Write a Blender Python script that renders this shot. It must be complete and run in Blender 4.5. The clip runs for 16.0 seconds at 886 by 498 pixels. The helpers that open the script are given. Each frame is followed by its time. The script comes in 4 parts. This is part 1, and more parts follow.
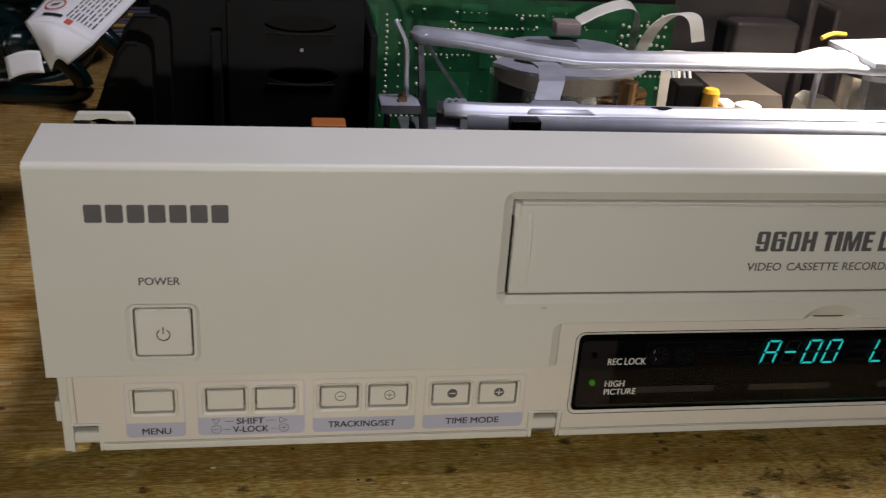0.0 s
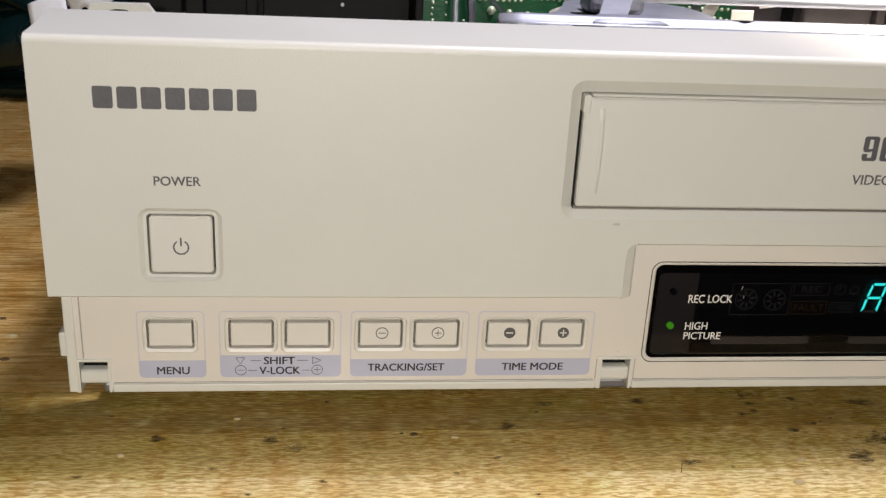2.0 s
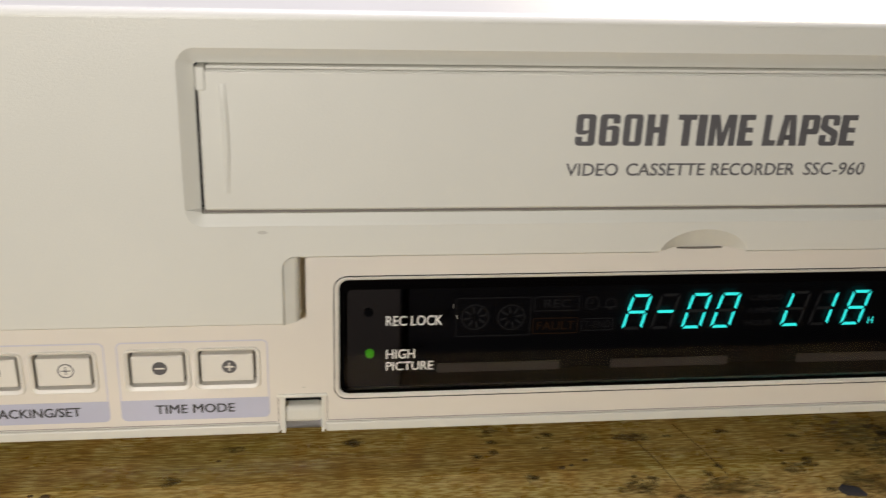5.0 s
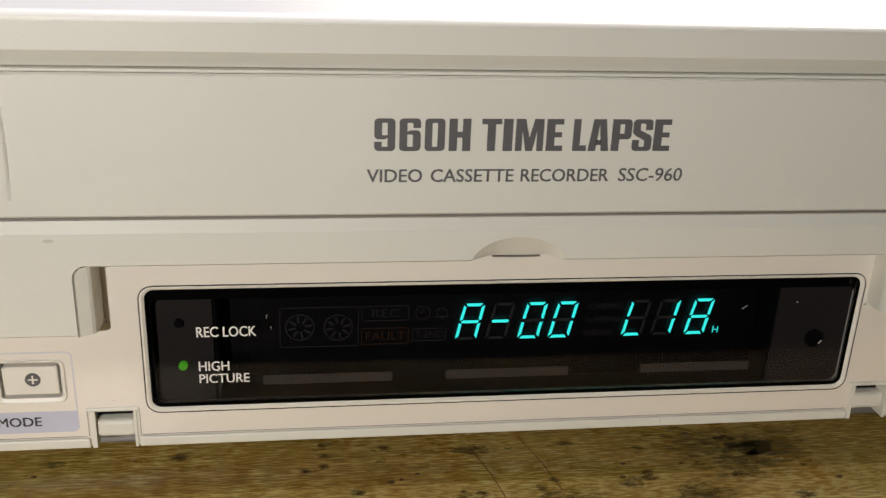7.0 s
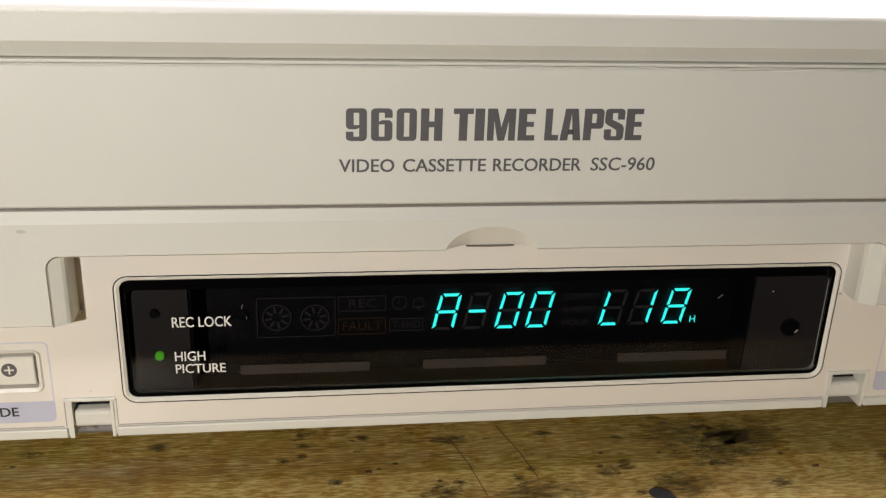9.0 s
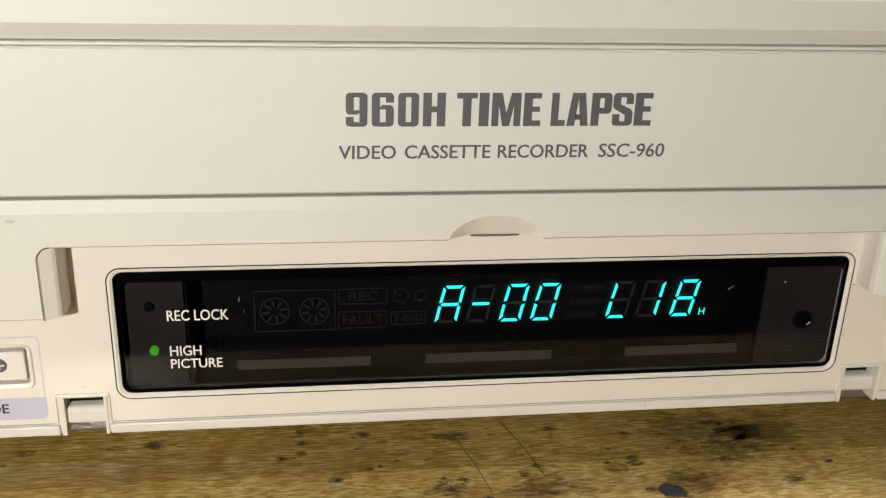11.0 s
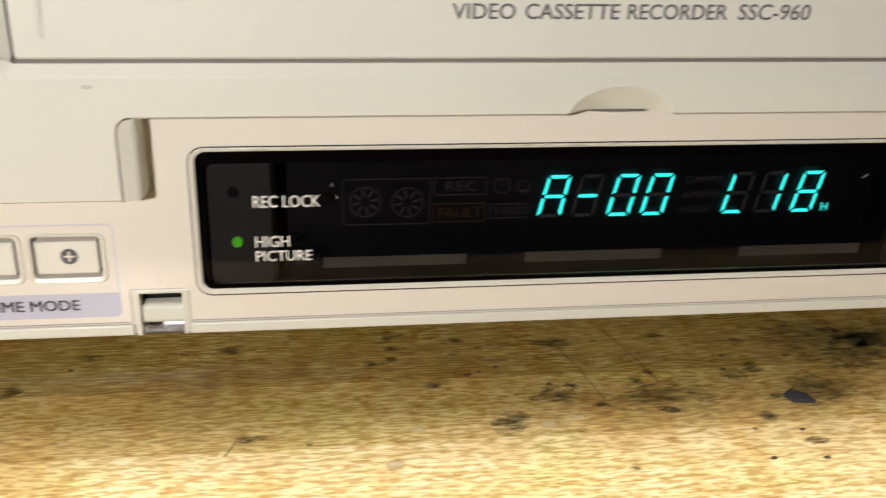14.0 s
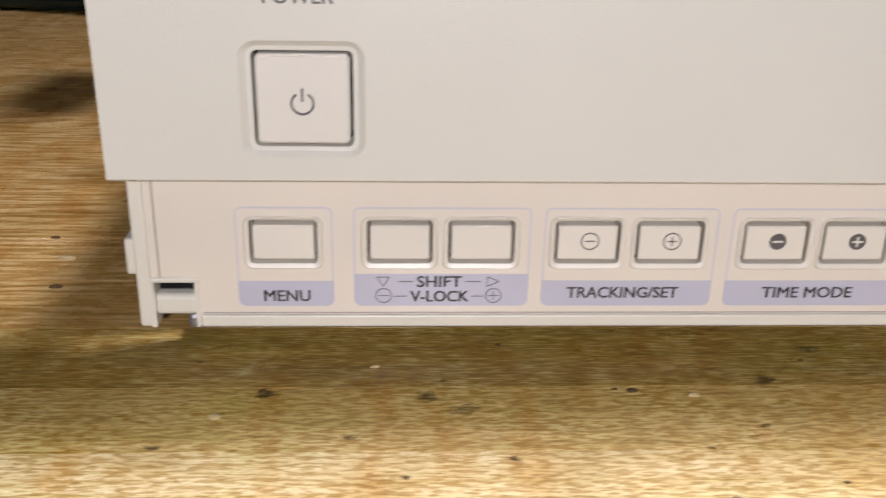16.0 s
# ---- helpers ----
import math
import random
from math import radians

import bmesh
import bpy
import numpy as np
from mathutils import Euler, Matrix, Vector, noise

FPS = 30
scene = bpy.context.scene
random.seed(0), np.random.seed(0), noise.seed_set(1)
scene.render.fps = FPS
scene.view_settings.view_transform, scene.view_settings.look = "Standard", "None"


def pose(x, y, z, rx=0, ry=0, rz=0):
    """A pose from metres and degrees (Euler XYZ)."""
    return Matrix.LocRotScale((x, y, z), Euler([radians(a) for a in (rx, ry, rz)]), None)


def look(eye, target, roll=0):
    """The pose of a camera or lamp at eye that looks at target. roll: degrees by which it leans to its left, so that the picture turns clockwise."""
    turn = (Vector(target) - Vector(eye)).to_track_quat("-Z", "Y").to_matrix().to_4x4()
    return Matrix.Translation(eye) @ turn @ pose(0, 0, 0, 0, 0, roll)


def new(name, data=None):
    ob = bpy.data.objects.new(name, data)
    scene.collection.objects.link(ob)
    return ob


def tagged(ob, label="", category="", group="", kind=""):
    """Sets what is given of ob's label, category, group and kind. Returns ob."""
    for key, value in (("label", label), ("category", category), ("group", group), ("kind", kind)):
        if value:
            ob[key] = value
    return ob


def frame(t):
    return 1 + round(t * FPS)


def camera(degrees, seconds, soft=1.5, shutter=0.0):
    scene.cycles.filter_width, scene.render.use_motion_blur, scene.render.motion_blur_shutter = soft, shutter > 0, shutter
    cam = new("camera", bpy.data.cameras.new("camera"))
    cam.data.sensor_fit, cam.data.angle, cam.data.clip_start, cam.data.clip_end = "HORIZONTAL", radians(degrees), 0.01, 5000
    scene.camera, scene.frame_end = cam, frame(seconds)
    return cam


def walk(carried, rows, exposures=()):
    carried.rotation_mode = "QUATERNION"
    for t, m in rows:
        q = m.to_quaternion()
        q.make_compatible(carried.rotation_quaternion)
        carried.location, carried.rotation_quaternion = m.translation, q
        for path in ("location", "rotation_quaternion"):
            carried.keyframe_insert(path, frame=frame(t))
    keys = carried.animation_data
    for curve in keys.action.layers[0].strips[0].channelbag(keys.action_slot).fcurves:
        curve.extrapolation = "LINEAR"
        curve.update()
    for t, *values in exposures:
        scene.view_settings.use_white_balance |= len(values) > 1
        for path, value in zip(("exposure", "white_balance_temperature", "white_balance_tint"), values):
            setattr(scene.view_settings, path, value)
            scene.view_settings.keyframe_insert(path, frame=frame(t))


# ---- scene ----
cam = camera(47.74, 16.0, soft=1.3, shutter=0.5)
PATH = [
    (0, (-0.14924, -0.22703, 0.18214), (-0.11858, -0.04848, 0.09740), 3.96),
    (0.2, (-0.15220, -0.22840, 0.17597), (-0.12215, -0.04618, 0.09282), 4.25),
    (0.5, (-0.15556, -0.22468, 0.16043), (-0.12638, -0.04274, 0.08266), 5.51),
    (0.8, (-0.15387, -0.22232, 0.15338), (-0.12637, -0.03850, 0.08053), 4.96),
    (1, (-0.15171, -0.22010, 0.15138), (-0.12525, -0.03568, 0.07866), 4.29),
    (1.5, (-0.14979, -0.21959, 0.14252), (-0.12523, -0.03414, 0.07177), 3.39),
    (2, (-0.14792, -0.21169, 0.13295), (-0.12522, -0.02650, 0.06090), 2.96),
    (2.5, (-0.14466, -0.19888, 0.12757), (-0.12238, -0.01317, 0.05675), 2.32),
    (3, (-0.14262, -0.18742, 0.12570), (-0.12070, -0.00276, 0.05210), 2.06),
    (3.3, (-0.13732, -0.18352, 0.12753), (-0.11438, -0.00017, 0.05378), 2.16),
    (3.5, (-0.12852, -0.18230, 0.13036), (-0.10518, 0.00156, 0.05518), 2.23),
    (4, (-0.11007, -0.17771, 0.12635), (-0.08598, 0.00567, 0.05024), 2.30),
    (4.5, (-0.08976, -0.17320, 0.12482), (-0.06492, 0.01042, 0.04955), 2.46),
    (5, (-0.07216, -0.17064, 0.12356), (-0.04730, 0.01287, 0.04804), 2.16),
    (7.5, (-0.03344, -0.16858, 0.12342), (-0.00594, 0.01482, 0.04851), 2.30),
    (8, (-0.02955, -0.16973, 0.12431), (-0.00201, 0.01353, 0.04911), 2.08),
    (8.5, (-0.02712, -0.16976, 0.12095), (0.00038, 0.01335, 0.04534), 2.08),
    (9, (-0.03252, -0.17009, 0.12303), (-0.00580, 0.01296, 0.04701), 2.19),
    (11.5, (-0.03268, -0.16392, 0.11854), (-0.00563, 0.01915, 0.04268), 1.99),
    (12, (-0.03277, -0.16233, 0.11876), (-0.00646, 0.02091, 0.04306), 1.78),
    (12.5, (-0.03345, -0.16075, 0.12060), (-0.00673, 0.02268, 0.04551), 1.81),
    (13, (-0.03544, -0.16152, 0.12020), (-0.00904, 0.02158, 0.04421), 1.93),
    (13.5, (-0.04185, -0.15870, 0.10922), (-0.01625, 0.02309, 0.02986), 1.87),
    (13.7, (-0.04464, -0.15598, 0.10608), (-0.01862, 0.02488, 0.02425), 1.93),
    (14, (-0.04941, -0.15228, 0.09927), (-0.02306, 0.02757, 0.01585), 1.96),
    (14.3, (-0.07001, -0.15162, 0.10194), (-0.04342, 0.03170, 0.01459), 2.15),
    (14.5, (-0.08713, -0.14489, 0.10164), (-0.06657, 0.03445, 0.01554), 1.71),
    (14.8, (-0.10911, -0.14792, 0.09636), (-0.09546, 0.03476, 0.01078), 1.13),
    (15, (-0.12314, -0.14781, 0.09339), (-0.11296, 0.03496, 0.01283), 1.42),
    (15.5, (-0.14846, -0.14509, 0.09158), (-0.14072, 0.03862, 0.01290), 1.17),
    (16, (-0.16651, -0.14318, 0.08879), (-0.15752, 0.04046, 0.01007), 1.19),
]
EXPOSURES = [(0, -1.0, 6500, 10), (0.5, -0.72, 6500, 10), (1, -0.62, 6500, 10), (1.5, -0.46, 6500, 10), (2, -0.22, 6500, 10), (2.5, -0.26, 6500, 10), (3.5, -0.16, 6500, 10), (5, -0.12, 6500, 10), (7.5, -0.08, 6500, 10), (9, 0.04, 6500, 10), (11.3, 0.38, 6500, 10), (12.0, 0.26, 6500, 10), (12.5, 0.06, 6500, 10), (13.0, 0.0, 6500, 10), (13.6, 0.30, 6500, 10), (14, 0.30, 6500, 10), (14.5, 0.20, 6500, 12), (15, 0.0, 6300, 15), (16, 0.02, 6200, 18)]
walk(cam, [(t, look(eye, target, roll)) for t, eye, target, roll in PATH], EXPOSURES)

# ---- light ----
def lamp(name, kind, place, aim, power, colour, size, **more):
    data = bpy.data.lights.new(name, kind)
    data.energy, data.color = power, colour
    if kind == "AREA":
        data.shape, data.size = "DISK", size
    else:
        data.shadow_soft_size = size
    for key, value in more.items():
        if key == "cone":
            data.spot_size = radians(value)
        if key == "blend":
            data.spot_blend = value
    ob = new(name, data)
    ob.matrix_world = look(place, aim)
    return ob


world = bpy.data.worlds.new("room_air")
scene.world = world
world.use_nodes = True
world.node_tree.nodes["Background"].inputs[0].default_value = (0.5, 0.5, 0.55, 1)
world.node_tree.nodes["Background"].inputs[1].default_value = 0.02
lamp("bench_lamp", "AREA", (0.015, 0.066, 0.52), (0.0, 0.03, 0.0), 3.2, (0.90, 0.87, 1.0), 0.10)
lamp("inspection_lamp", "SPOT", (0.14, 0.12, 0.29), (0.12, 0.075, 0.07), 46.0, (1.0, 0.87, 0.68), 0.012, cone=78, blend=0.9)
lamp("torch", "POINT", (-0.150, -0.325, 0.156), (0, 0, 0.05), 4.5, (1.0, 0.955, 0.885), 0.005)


# ---- materials ----
def mat(name):
    m = bpy.data.materials.new(name)
    m.use_nodes = True
    return m, m.node_tree.nodes, m.node_tree.links, m.node_tree.nodes["Principled BSDF"]


def ramp(nodes, stops):
    r = nodes.new("ShaderNodeValToRGB")
    while len(r.color_ramp.elements) < len(stops):
        r.color_ramp.elements.new(0.5)
    for e, (at, c) in zip(r.color_ramp.elements, stops):
        e.position, e.color = at, (*c, 1)
    return r


def noise_node(nodes, links, scale, detail=4, stretch=(1, 1, 1), rough=0.55):
    co, mp, n = nodes.new("ShaderNodeNewGeometry"), nodes.new("ShaderNodeMapping"), nodes.new("ShaderNodeTexNoise")
    mp.inputs["Scale"].default_value = stretch
    n.inputs["Scale"].default_value, n.inputs["Detail"].default_value, n.inputs["Roughness"].default_value = scale, detail, rough
    links.new(co.outputs["Position"], mp.inputs["Vector"])
    links.new(mp.outputs["Vector"], n.inputs["Vector"])
    return n


def shade(c, k):
    return tuple(v * k for v in c)


def surface(name, colour, rough=0.5, metal=0.0, vary=0.06, scale=60, grain=900, bump=0.02, spec=0.5, depth=0.0004):
    """A surface with slow stains, fine grain and a little relief."""
    m, nodes, links, b = mat(name)
    n1, n2 = noise_node(nodes, links, scale, 5), noise_node(nodes, links, grain, 3)
    r = ramp(nodes, [(0.3, shade(colour, 1 - vary)), (0.7, shade(colour, 1 + vary * 0.6))])
    links.new(n1.outputs["Fac"], r.inputs["Fac"])
    links.new(r.outputs["Color"], b.inputs["Base Color"])
    rr = nodes.new("ShaderNodeMapRange")
    rr.inputs["To Min"].default_value, rr.inputs["To Max"].default_value = max(rough - 0.07, rough * 0.6), rough + min(0.07, rough * 0.4)
    links.new(n1.outputs["Fac"], rr.inputs["Value"])
    links.new(rr.outputs["Result"], b.inputs["Roughness"])
    b.inputs["Metallic"].default_value, b.inputs["Specular IOR Level"].default_value = metal, spec
    bp = nodes.new("ShaderNodeBump")
    bp.inputs["Strength"].default_value, bp.inputs["Distance"].default_value = bump * 10, depth
    links.new(n2.outputs["Fac"], bp.inputs["Height"])
    links.new(bp.outputs["Normal"], b.inputs["Normal"])
    return m


def glow(name, colour, strength):
    m, nodes, links, b = mat(name)
    b.inputs["Base Color"].default_value = (*shade(colour, 0.3), 1)
    b.inputs["Emission Color"].default_value, b.inputs["Emission Strength"].default_value = (*colour, 1), strength
    return m


def smoked_glass(name, tint):
    m, nodes, links, b = mat(name)
    out = nodes["Material Output"]
    clear, gloss, mix, fres = (nodes.new("ShaderNode" + k) for k in ("BsdfTransparent", "BsdfGlossy", "MixShader", "Fresnel"))
    clear.inputs["Color"].default_value = (*tint, 1)
    gloss.inputs["Roughness"].default_value = 0.015
    fres.inputs["IOR"].default_value = 1.24
    links.new(fres.outputs[0], mix.inputs[0])
    links.new(clear.outputs[0], mix.inputs[1])
    links.new(gloss.outputs[0], mix.inputs[2])
    links.new(mix.outputs[0], out.inputs["Surface"])
    return m


def wood(name, light, dash=(330, 1500), turn=0.0, warm=0.0):
    """Oiled butcher-block: short dashes of ray fleck, streaks along x, cross bands of figure, oil stains and specks."""
    m, nodes, links, b = mat(name)
    info = nodes.new("ShaderNodeObjectInfo")
    streak = noise_node(nodes, links, 1.0, 7, (22, 520, 22), 0.66)
    fleck = noise_node(nodes, links, 1.0, 1, (dash[0], dash[1], 300), 0.5)
    for n in nodes:
        if n.type == "MAPPING" and abs(n.inputs["Scale"].default_value[1] - dash[1]) < 1:
            n.inputs["Rotation"].default_value[2] = radians(turn)
    fleck.inputs["Distortion"].default_value = 0.15
    pore = noise_node(nodes, links, 1.0, 3, (420, 2300, 420), 0.6)
    band_x = noise_node(nodes, links, 1.0, 3, (120, 34, 34), 0.55)
    stain = noise_node(nodes, links, 34, 7, (1, 1.5, 1), 0.65)
    spots = noise_node(nodes, links, 170, 5, (1, 1.6, 1), 0.65)
    base = ramp(nodes, [(0.0, (0.285, 0.19, 0.047)), (0.35, (0.49, 0.35, 0.105)), (0.65, (0.67, 0.505, 0.195)), (1.0, (0.87, 0.725, 0.41))])
    # streak and tone of the strip together pick the colour
    tone = nodes.new("ShaderNodeMath")
    tone.operation = "MULTIPLY_ADD"
    links.new(info.outputs["Random"], tone.inputs[0])
    tone.inputs[1].default_value, tone.inputs[2].default_value = 0.16, light - 0.20
    shift = nodes.new("ShaderNodeMath")
    shift.operation = "MULTIPLY_ADD"
    links.new(streak.outputs["Fac"], shift.inputs[0])
    shift.inputs[1].default_value = 1.2
    links.new(tone.outputs[0], shift.inputs[2])
    links.new(shift.outputs[0], base.inputs["Fac"])

    def blend(kind, a, fac, colour):
        mx = nodes.new("ShaderNodeMix")
        mx.data_type, mx.blend_type = "RGBA", kind
        links.new(fac, mx.inputs["Factor"])
        links.new(a, mx.inputs["A"])
        mx.inputs["B"].default_value = (*colour, 1)
        return mx.outputs["Result"]

    def band(src, lo, hi, top):
        mr = nodes.new("ShaderNodeMapRange")
        mr.inputs["From Min"].default_value, mr.inputs["From Max"].default_value, mr.inputs["To Max"].default_value = lo, hi, top
        links.new(src, mr.inputs["Value"])
        return mr.outputs["Result"]

    c = blend("MULTIPLY", base.outputs["Color"], band(fleck.outputs["Fac"], 0.475, 0.565, 0.78), (0.63, 0.51, 0.30))
    c = blend("MIX", c, band(fleck.outputs["Fac"], 0.44, 0.34, 0.40), (0.80, 0.72, 0.36))
    c = blend("MULTIPLY", c, band(pore.outputs["Fac"], 0.48, 0.62, 0.7), (0.68, 0.60, 0.38))
    c = blend("MULTIPLY", c, band(band_x.outputs["Fac"], 0.50, 0.64, 0.65), (0.85, 0.69, 0.46))
    c = blend("MULTIPLY", c, band(stain.outputs["Fac"], 0.52, 0.68, 0.7), (0.60, 0.54, 0.34))
    broad = noise_node(nodes, links, 1.0, 3, (28, 60, 28), 0.5)
    c = blend("MULTIPLY", c, band(broad.outputs["Fac"], 0.54, 0.70, 0.55), (0.96, 0.82, 0.62))
    c = blend("MULTIPLY", c, band(broad.outputs["Fac"], 0.48, 0.34, 0.7 * (1 - warm)), (0.86, 0.92, 0.70))
    if warm:
        rest = nodes.new("ShaderNodeValue")
        rest.outputs[0].default_value = warm
        c = blend("MULTIPLY", c, rest.outputs[0], (1.0, 0.86, 0.86))
    c = blend("MIX", c, band(spots.outputs["Fac"], 0.69, 0.77, 0.6), (0.05, 0.035, 0.02))
    links.new(c, b.inputs["Base Color"])
    rr = nodes.new("ShaderNodeMapRange")
    rr.inputs["From Min"].default_value, rr.inputs["From Max"].default_value = 0.35, 0.65
    rr.inputs["To Min"].default_value, rr.inputs["To Max"].default_value = 0.17, 0.42
    links.new(stain.outputs["Fac"], rr.inputs["Value"])
    links.new(rr.outputs["Result"], b.inputs["Roughness"])
    bp = nodes.new("ShaderNodeBump")
    bp.inputs["Strength"].default_value, bp.inputs["Distance"].default_value = 0.22, 0.0003
    links.new(fleck.outputs["Fac"], bp.inputs["Height"])
    links.new(bp.outputs["Normal"], b.inputs["Normal"])
    return m


IVORY = surface("ivory_plastic", (0.66, 0.645, 0.585), 0.40, vary=0.025, scale=25, grain=2600, bump=0.012)
FILM = surface("printed_film", (0.69, 0.645, 0.585), 0.13, vary=0.02, scale=30, grain=1400, bump=0.006)
KEYCAP = surface("key_plastic", (0.70, 0.67, 0.615), 0.36, vary=0.02, scale=60, grain=2600, bump=0.01)
INK = surface("grey_ink", (0.10, 0.095, 0.10), 0.5, vary=0.08, scale=300)
INK_BLACK = surface("black_ink", (0.02, 0.02, 0.02), 0.5, vary=0.1, scale=300)
GLOSS_BLACK = surface("glossy_black_plastic", (0.004, 0.0035, 0.0035), 0.075, vary=0.1, spec=0.10, bump=0.001)
SCUFF = surface("scuffed_plastic", (0.52, 0.50, 0.45), 0.6)
LILAC = surface("lilac_ink", (0.47, 0.48, 0.60), 0.25, vary=0.03, scale=100, bump=0.004)
LILAC_LINE = surface("lilac_line_ink", (0.52, 0.51, 0.60), 0.3, vary=0.03, scale=100)
LINE = surface("thin_seam", (0.33, 0.30, 0.27), 0.6)
# dark tone that stands in for the shade inside narrow gaps
SEAM_SHADE = surface("painted_seam_shade", (0.16, 0.14, 0.12), 0.6)
BLACK = surface("black_plastic", (0.0105, 0.010, 0.010), 0.5, vary=0.3, scale=40, grain=1500, bump=0.006, spec=0.12)
BEZEL = surface("display_backing", (0.030, 0.026, 0.025), 0.5, vary=0.1, bump=0.002, spec=0.1)
VFD = surface("display_tube", (0.003, 0.003, 0.004), 0.4, vary=0.1, bump=0.002, spec=0.2)
GHOST = surface("unlit_segment", (0.036, 0.036, 0.037), 0.5, vary=0.1, bump=0.002, spec=0.1)
GHOST_DIM = surface("unlit_icon", (0.038, 0.037, 0.038), 0.5, vary=0.1, bump=0.002, spec=0.1)
GHOST_RED = surface("unlit_amber_icon", (0.054, 0.028, 0.014), 0.5, vary=0.1, bump=0.002, spec=0.1)
STRIP = surface("reflector_strip", (0.07, 0.06, 0.053), 0.5, vary=0.1, bump=0.002, spec=0.1)
WHITE_INK = surface("white_ink", (0.75, 0.73, 0.70), 0.5, vary=0.05, scale=300)
CYAN = glow("lit_segment", (0.04, 0.95, 0.86), 1.9)
GREEN_LED = glow("green_led_light", (0.09, 0.52, 0.015), 0.65)
GLASS = smoked_glass("smoked_glass", (0.50, 0.49, 0.50))
STEEL = surface("galvanised_steel", (0.46, 0.47, 0.53), 0.50, metal=0.6, vary=0.12, scale=120, grain=1500, bump=0.01)
STEEL_DULL = surface("dull_steel", (0.36, 0.36, 0.38), 0.45, metal=0.8, vary=0.15, scale=120, grain=1500, bump=0.01)
DARK_STEEL = surface("dark_steel", (0.15, 0.15, 0.16), 0.35, metal=0.8, vary=0.3, scale=200)
DRUM = surface("machined_aluminium", (0.72, 0.71, 0.69), 0.22, metal=1.0, vary=0.08, scale=200)
PCB = surface("solder_mask", (0.010, 0.095, 0.030), 0.35, vary=0.35, scale=110, grain=900, bump=0.03)
PCB_LIGHT = surface("solder_mask_copper", (0.018, 0.145, 0.048), 0.35, vary=0.2, scale=110)
SOLDER = surface("solder", (0.66, 0.70, 0.50), 0.4, metal=0.4, vary=0.3, scale=300)
TAUPE = surface("taupe_plastic", (0.26, 0.21, 0.19), 0.5, vary=0.1)
BROWN = surface("dark_brown_plastic", (0.075, 0.061, 0.053), 0.45, vary=0.2, scale=35, grain=1200, bump=0.03)
RIBBON = surface("ribbon_cable", (0.72, 0.68, 0.60), 0.45, vary=0.05)
CREAM = surface("cream_nylon", (0.60, 0.55, 0.45), 0.5, vary=0.06)
AMBER = surface("amber_plastic", (0.60, 0.30, 0.03), 0.35)
ORANGE = surface("orange_plastic", (0.40, 0.13, 0.03), 0.45)
BRASS = surface("copper_winding", (0.55, 0.33, 0.16), 0.3, metal=1.0)
PAPER = surface("paper", (0.78, 0.77, 0.78), 0.6, vary=0.04, scale=50)
RED_INK = surface("red_ink", (0.50, 0.10, 0.07), 0.6)
GREEN_RUBBER = surface("green_rubber", (0.004, 0.015, 0.015), 0.22, vary=0.2, scale=60)
WIRE_PURPLE = surface("purple_wire", (0.07, 0.05, 0.11), 0.4)
WIRE_GREY = surface("grey_wire", (0.20, 0.23, 0.27), 0.4)
WIRE_YELLOW = surface("yellow_wire", (0.45, 0.32, 0.03), 0.4)
CHIP = surface("pale_debris", (0.46, 0.36, 0.19), 0.8)
CHIP_DARK = surface("dark_debris", (0.10, 0.066, 0.032), 0.9, spec=0.03)
FLAKE = surface("blue_grey_plastic", (0.03, 0.03, 0.04), 0.5)
CHAR = surface("burnt_resin", (0.12, 0.075, 0.028), 0.9, vary=0.4, scale=300, spec=0.03)
def smudge(name, colour, most):
    """Dirt that thins out to nothing at an uneven edge."""
    m, nodes, links, b = mat(name)
    out = nodes["Material Output"]
    co, ln = nodes.new("ShaderNodeTexCoord"), nodes.new("ShaderNodeVectorMath")
    ln.operation = "DISTANCE"
    links.new(co.outputs["Generated"], ln.inputs[0])
    ln.inputs[1].default_value = (0.5, 0.5, 0.5)
    n = noise_node(nodes, links, 420, 7, (0.6, 1.5, 1), 0.78)
    mix_in = nodes.new("ShaderNodeMath")
    mix_in.operation = "MULTIPLY_ADD"
    links.new(n.outputs["Fac"], mix_in.inputs[0])
    mix_in.inputs[1].default_value = -2.6
    links.new(ln.outputs["Value"], mix_in.inputs[2])
    fade = nodes.new("ShaderNodeMapRange")
    fade.inputs["From Min"].default_value, fade.inputs["From Max"].default_value = -0.84, -1.6
    fade.inputs["To Max"].default_value = most
    links.new(mix_in.outputs[0], fade.inputs["Value"])
    clear, mx = nodes.new("ShaderNodeBsdfTransparent"), nodes.new("ShaderNodeMixShader")
    b.inputs["Base Color"].default_value, b.inputs["Roughness"].default_value, b.inputs["Specular IOR Level"].default_value = (*colour, 1), 0.8, 0.1
    links.new(fade.outputs["Result"], mx.inputs[0])
    links.new(clear.outputs[0], mx.inputs[1])
    links.new(b.outputs[0], mx.inputs[2])
    links.new(mx.outputs[0], out.inputs["Surface"])
    return m


BURN, GRIME = smudge("burnt_resin_smudge", (0.085, 0.058, 0.028), 0.62), smudge("olive_grime", (0.15, 0.11, 0.04), 0.5)
WALLPAINT = surface("dull_wall_paint", (0.10, 0.095, 0.09), 0.8, vary=0.1, scale=3)
CONCRETE = surface("grey_floor", (0.12, 0.115, 0.11), 0.8, vary=0.15, scale=4)
WOOD_PALE, WOOD = wood("pale_block_wood", 0.35, (300, 1250), 14.0), wood("block_wood", 0.09)
WOOD_BROWN, WOOD_TAN = wood("brown_block_wood", -0.12, (240, 1900)), wood("tan_block_wood", 0.05, (60, 800), 4.0, 0.8)

# ---- mesh helpers, in millimetres ----
MM = 0.001


